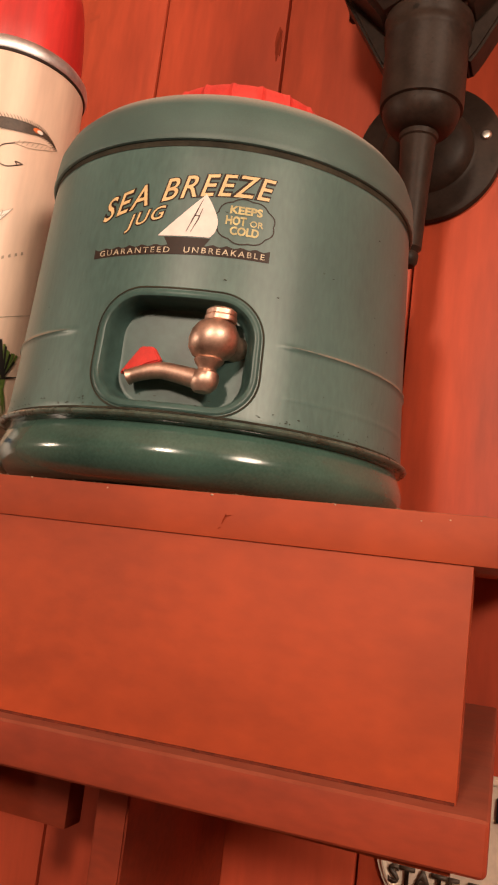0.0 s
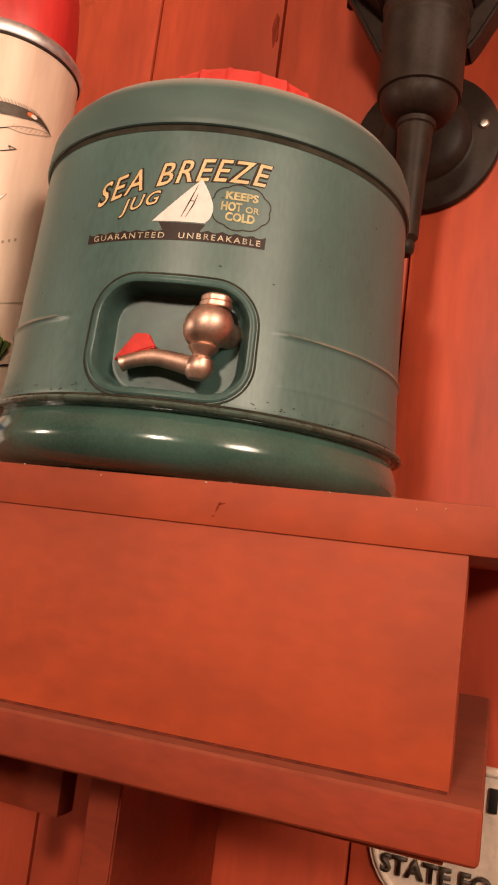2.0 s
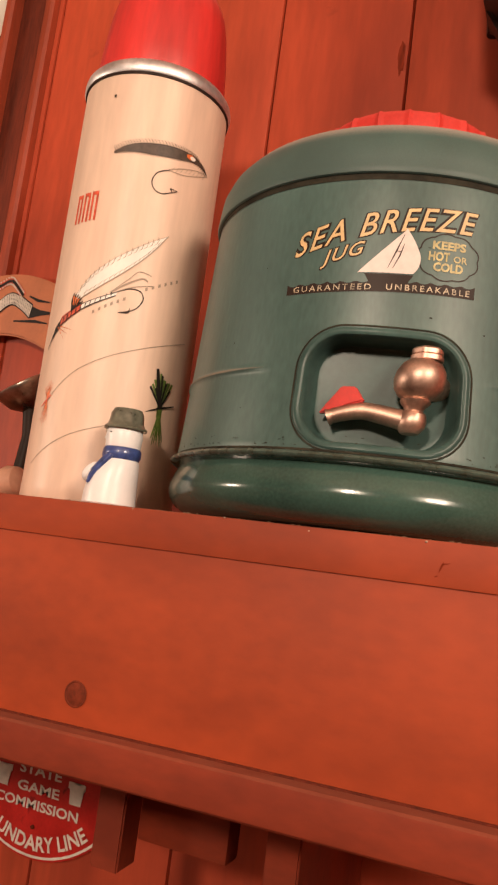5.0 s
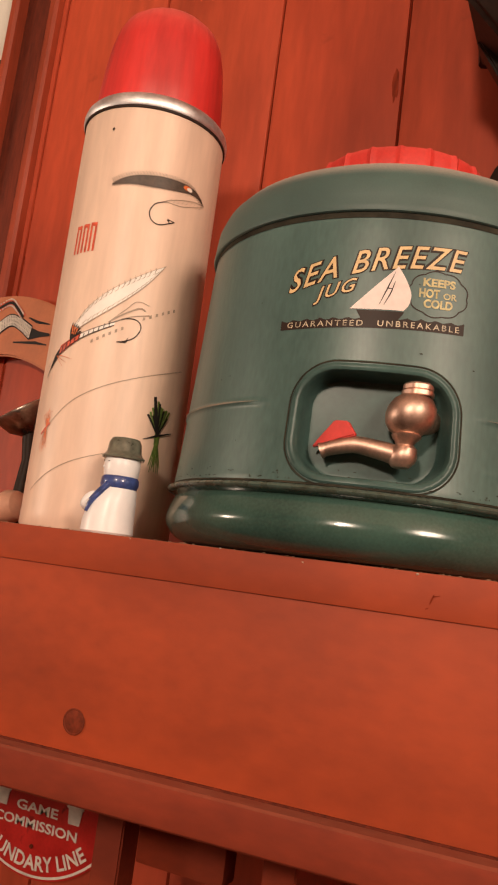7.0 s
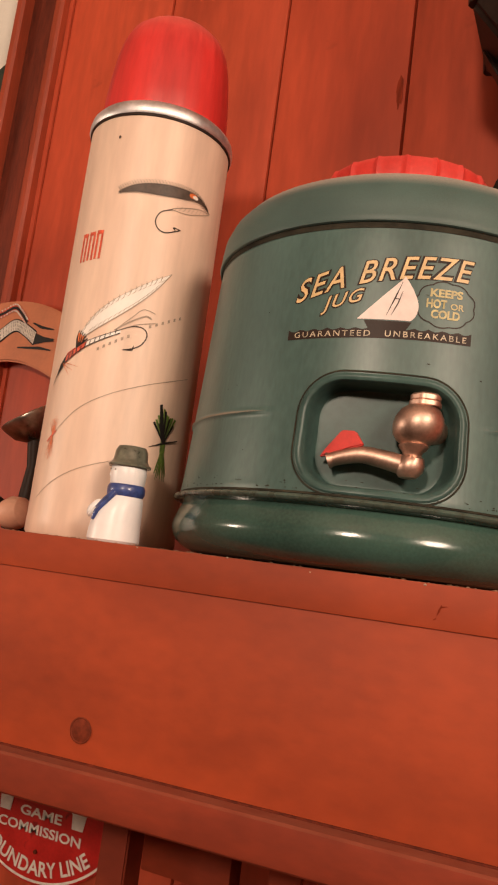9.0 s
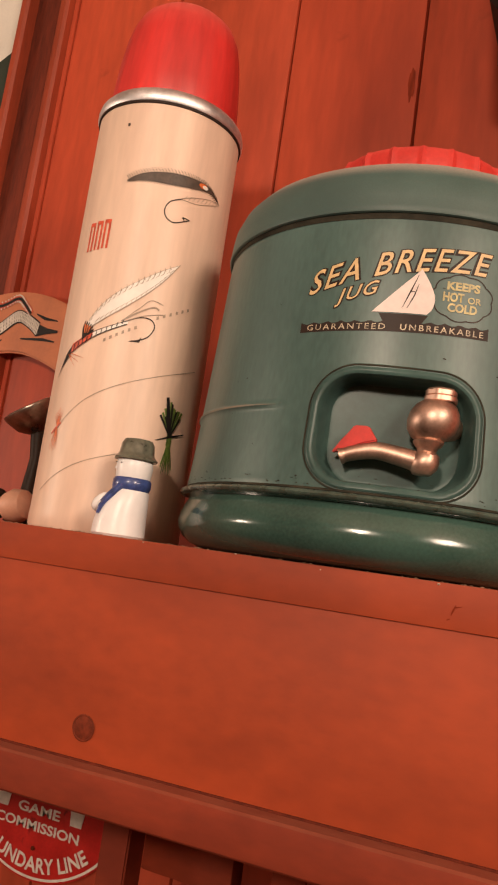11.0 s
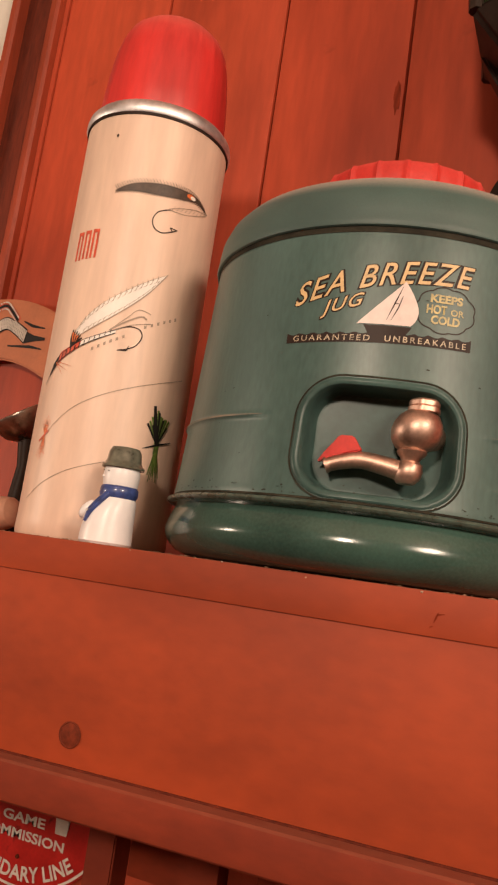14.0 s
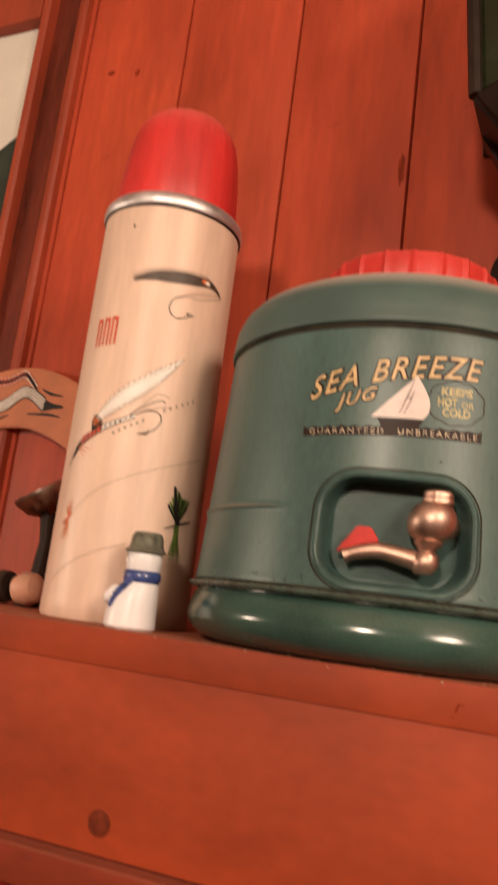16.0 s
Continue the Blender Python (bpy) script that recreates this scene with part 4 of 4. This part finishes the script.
# ---- wall lantern ----
LX, LY = -0.0785, 0.19
lantern = thing("wall_lantern", (LX, LY, 2.06), "black iron wall lantern on a round screwed plate", "lantern")
plate = lathe([(0, 0), (0.058, 0), (0.0595, 0.002), (0.0582, 0.006), (0.0545, 0.0075), (0.0400, 0.0080), (0.0372, 0.0095), (0.0350, 0.0150), (0.0280, 0.0200), (0.0150, 0.0225), (0, 0.0230)], 72)
part("wall_plate", moved(plate, pose(-0.0105, WALL - LY - 0.001, 0.004, 90)), M_IRON, lantern, "round domed black wall plate")
for sx in (1, -1):
    part("screw", moved(lathe([(0, 0), (0.0040, 0), (0.0040, 0.0012), (0.0030, 0.0024), (0, 0.0028)], 20), pose(-0.0105 + sx * 0.0455, WALL - LY - 0.0085, 0.004 + 0.010 * sx, 90)), M_BOLT, lantern, "bare steel screw")
part("arm", tube([(-0.0105, WALL - LY - 0.02, 0.006), (-0.003, 0.03, 0.012), (0, 0.0, 0.016)], [0.011, 0.010, 0.010]), M_IRON, lantern)
part("drop_rod", lathe([(0, -0.1300), (0.0052, -0.1290), (0.0070, -0.1265), (0.0076, -0.1215), (0.0066, -0.1195), (0.0090, -0.1165), (0.0102, -0.076), (0.0122, -0.0380), (0.0134, -0.0370), (0.0136, -0.0335), (0.0122, -0.0325), (0, -0.0325)], 36), M_IRON, lantern)
part("candle_tube", lathe([(0.0100, -0.0335), (0.0165, -0.0322), (0.0205, -0.0298), (0.0240, -0.0258), (0.0262, -0.0205), (0.0268, -0.0168), (0.0268, -0.0158), (0.0286, -0.0150), (0.0290, -0.0110), (0.0290, 0.0330), (0.0300, 0.0345), (0.0306, 0.0380), (0.0300, 0.0410), (0.0298, 0.0450), (0.0310, 0.0470), (0.0314, 0.0510), (0.0300, 0.0560), (0, 0.0560)], 48), M_IRON, lantern)


def cage(z0, r0, z1, r1, turn=30, bevel=0.0, sides=6):
    bm = bmesh.new()
    lo, hi = [], []
    for k in range(sides):
        a = radians(turn + 360 / sides * k)
        lo.append(bm.verts.new((r0 * math.cos(a), r0 * math.sin(a), z0)))
        hi.append(bm.verts.new((r1 * math.cos(a), r1 * math.sin(a), z1)))
    for k in range(sides):
        j = (k + 1) % sides
        bm.faces.new((lo[k], lo[j], hi[j], hi[k]))
    bm.faces.new(lo[::-1])
    bm.faces.new(hi)
    if bevel:
        bmesh.ops.bevel(bm, geom=bm.edges[:], offset=bevel, segments=2, affect="EDGES")
    return bm


for sx in (1, -1):
    fin = outline([(sx * 0.024, 0.024), (sx * 0.0290, 0.022), (sx * 0.0350, 0.030), (sx * 0.070, 0.094), (sx * 0.024, 0.094)], 0.022, 0.004)
    bmesh.ops.bevel(fin, geom=fin.edges[:], offset=0.002, segments=2, affect="EDGES")
    part("side_fin", fin, M_IRON, lantern, "flared black iron side")
part("cage_floor", cage(0.050, 0.034, 0.098, 0.084, bevel=0.004), M_IRON, lantern, "flared black iron lantern base")
part("glass", cage(0.099, 0.076, 0.270, 0.090), M_GLASS, lantern, "dark tinted glass")
for k in range(6):
    a = radians(30 + 60 * k)
    bar = part("corner_bar", tube([(0.078 * math.cos(a), 0.078 * math.sin(a), 0.096), (0.093 * math.cos(a), 0.093 * math.sin(a), 0.272)], [0.0055, 0.0055], 8), M_IRON, lantern)
part("roof", cage(0.270, 0.108, 0.330, 0.030, bevel=0.003), M_IRON, lantern)

# ---- signs under the shelf ----
SXc, SZc = -0.497, 1.500
sign = thing("boundary_sign", (SXc, WALL - 0.004, SZc), "round red enamel boundary sign with white lettering", "sign")
FOOT = 0.100


def foot_arc(x, inset=0.0):
    """The curved lower edge of the sign."""
    return -0.0580 + FOOT - math.sqrt((FOOT - inset) ** 2 - x * x)


disc = [(FOOT * math.sin(math.tau * i / 72), FOOT - 0.0580 - FOOT * math.cos(math.tau * i / 72)) for i in range(72)]
part("plate", outline(disc, 0.0018, 0.0020), M_SIGNRED, sign)


def sign_print(name, bm, mat=None, lift=0.0004):
    for v in bm.verts:
        v.co.y = 0.0020 - lift
    for f in bm.faces:
        f.normal_update()
        if f.normal.y > 0:
            f.normal_flip()
    part(name, bm, mat or M_SIGNWHITE, sign, smooth=False)


def centred(text, width, z, height, bold=0.0003):
    return fit_letters(letters(text, 0.012, bold), -width / 2, width / 2, z, height)


sign_print("lettering", centred("STATE", 0.0475, 0.0122, 0.0092))
sign_print("lettering", centred("GAME", 0.0470, -0.0030, 0.0088))
sign_print("lettering", centred("COMMISSION", 0.0930, -0.0170, 0.0088))
low_text = fit_letters(letters("BOUNDARY LINE", 0.012, 0.0003), -0.0640, 0.0640, 0, 0.0130)
for v in low_text.verts:
    a, r = v.co.x / 0.0900, 0.0925 - v.co.z
    v.co = Vector((r * math.sin(a), 0, FOOT - 0.0580 - r * math.cos(a)))
sign_print("lettering", low_text)
rim = [(x * 0.001, foot_arc(x * 0.001, 0.0028)) for x in range(-88, 89, 4)]
sign_print("rim_line", print_mesh(stroke(rim, 0.0022)))
for sx in (-1, 1):
    cx = sx * 0.0410
    key = [(x + cx, z + 0.0090) for x, z in ((-0.0060, -0.0120), (0.0060, -0.0120), (0.0072, 0.0005), (0.0092, 0.0015), (0.0090, 0.0068), (0.0035, 0.0068), (0.0030, 0.0055), (-0.0030, 0.0055), (-0.0035, 0.0068), (-0.0090, 0.0068), (-0.0092, 0.0015), (-0.0072, 0.0005))]
    sign_print("keystone", print_mesh([key], 0.05))
for k in range(4):
    a = radians(96 - 9 * k)
    for sx in (-1, 1):
        ends = [(sx * r * math.sin(a), FOOT - 0.0580 - r * math.cos(a)) for r in (0.0800, 0.0900)]
        sign_print("small_bar", print_mesh(stroke(ends, 0.0032)))
part("nail", moved(lathe([(0, 0), (0.0020, 0), (0.0018, 0.0010), (0, 0.0014)], 14), pose(0.000, 0.0018, -0.0310, 90)), M_KNOT, sign)

tin = thing("embossed_plate", (0.045, WALL - 0.003, 1.532), "cream embossed tin plate with dark raised lettering", "sign")
sheet = outline(rounded(0, 0.012, 0.250, 0.106, 0.046, 12), 0.0025, 0.0)
part("sheet", sheet, M_PLATE, tin)
edge_line = rounded(0, 0.012, 0.242, 0.098, 0.042, 12)
part("raised_rim", tube([(x, 0.0, z) for x, z in edge_line + edge_line[:2]], [0.0022] * (len(edge_line) + 2), 10, False), M_PLATE, tin)
part("raised_bar", box(-0.046, -0.040, -0.0022, 0.0, 0.036, 0.052, 0.0006), M_BLACK, tin, "black raised mark")
word = fit_letters(letters("STATE FO", 0.02, 0.0006), -0.1150, -0.0395, -0.0185, 0.0128)
ext = bmesh.ops.extrude_face_region(word, geom=word.faces[:])
for v in ext["geom"]:
    if isinstance(v, bmesh.types.BMVert):
        v.co.y -= 0.0022
bmesh.ops.recalc_face_normals(word, faces=word.faces)
part("lettering", word, M_WING, tin, "dark brown raised lettering", smooth=False)

# ---- casing and card beside the planks ----
casing = bmesh.new()
prof = [(-0.700, 0.0), (-0.700, 0.018), (-0.697, 0.021), (-0.691, 0.021), (-0.688, 0.018), (-0.687, 0.003), (-0.652, 0.003), (-0.651, 0.009), (-0.648, 0.011), (-0.642, 0.011), (-0.639, 0.008), (-0.638, 0.0)]
lo = [casing.verts.new((x, WALL - d, 1.0)) for x, d in prof]
hi = [casing.verts.new((x, WALL - d, 2.74)) for x, d in prof]
for i in range(len(prof) - 1):
    casing.faces.new((lo[i], lo[i + 1], hi[i + 1], hi[i]))
bmesh.ops.recalc_face_normals(casing, faces=casing.faces)
trim = tagged(finish("trim", casing, M_TRIM), "red-stained moulded wooden casing on the wall", "trim", kind="structure")
part("channel", box(-0.6865, -0.6525, WALL - 0.0055, WALL - 0.0031, 1.0, 2.74), M_CHANNEL, trim, "dark channel of the casing", smooth=False)
picture = thing("wall_picture", (-0.80, WALL - 0.003, 2.365), "white picture with a green slope in a red wooden frame", "picture")
part("sheet", box(-0.30, 0.099, 0.0, 0.002, -0.40, 0.077), M_PAPER, picture)
slope = outline([(-0.30, -0.40), (0.099, -0.40), (0.099, -0.066), (0.070, -0.085), (0.020, -0.120), (-0.30, -0.22)], 0.0008, -0.0012)
part("green_slope", slope, M_DARKGREEN, picture, "dark green painted slope")
part("top_rail", box(-0.30, 0.099, -0.017, 0.002, 0.0775, 0.150, 0.003), M_TRIM, picture, "red-stained frame rail")

# ---- plank wall, piece by piece ----
back = tagged(finish("wall_north", box(-2.6, 2.0, WALL + 0.012, WALL + 0.06, 0, 2.75), M_TRIM, smooth=False), "wall of upright red-stained pine planks", "wall", kind="structure")
PLANK = 0.1345
SEAMS = [-1.0360, -0.9015, -0.7670, -0.6325, -0.4955, -0.3575, -0.2285, -0.0940, 0.0410, 0.1755, 0.3100, 0.4445, 0.5790, 0.7135, 0.8480]
plank_mesh = None
for x0, x1 in zip(SEAMS, SEAMS[1:]):
    if plank_mesh is None:
        ob = part("plank", box(0.0002, PLANK - 0.0002, 0.0, 0.012, 0.9, 2.745, 0.0058, 2), M_PLANK, back)
        plank_mesh = ob.data
    else:
        ob = new("plank", plank_mesh)
        ob.parent = back
    ob.location = (x0, WALL, 0)
    ob.scale.x = (x1 - x0) / PLANK
M_PLANKKNOT = material("dark knot in stained pine", (0.31, 0.042, 0.016), 0.7, vary=0.25, scale=40, fine=200, bump=0.1, stretch=(3, 3, 0.6), shine=0.12)
rnd = random.Random(11)
for x, z, w, h in ((-0.2352, 2.188, 0.0030, 0.017), (-0.5928, 2.358, 0.0055, 0.0034), (-0.5560, 2.352, 0.0032, 0.0050)):
    ring = []
    for k in range(18):
        a = math.tau * k / 18
        q = rnd.uniform(0.78, 1.15)
        ring.append((x + w * q * math.cos(a), z + h * q * math.sin(a)))
    part("knot", outline(ring, 0.0012, WALL - 0.0003), M_PLANKKNOT, back, "dark knot in the plank")
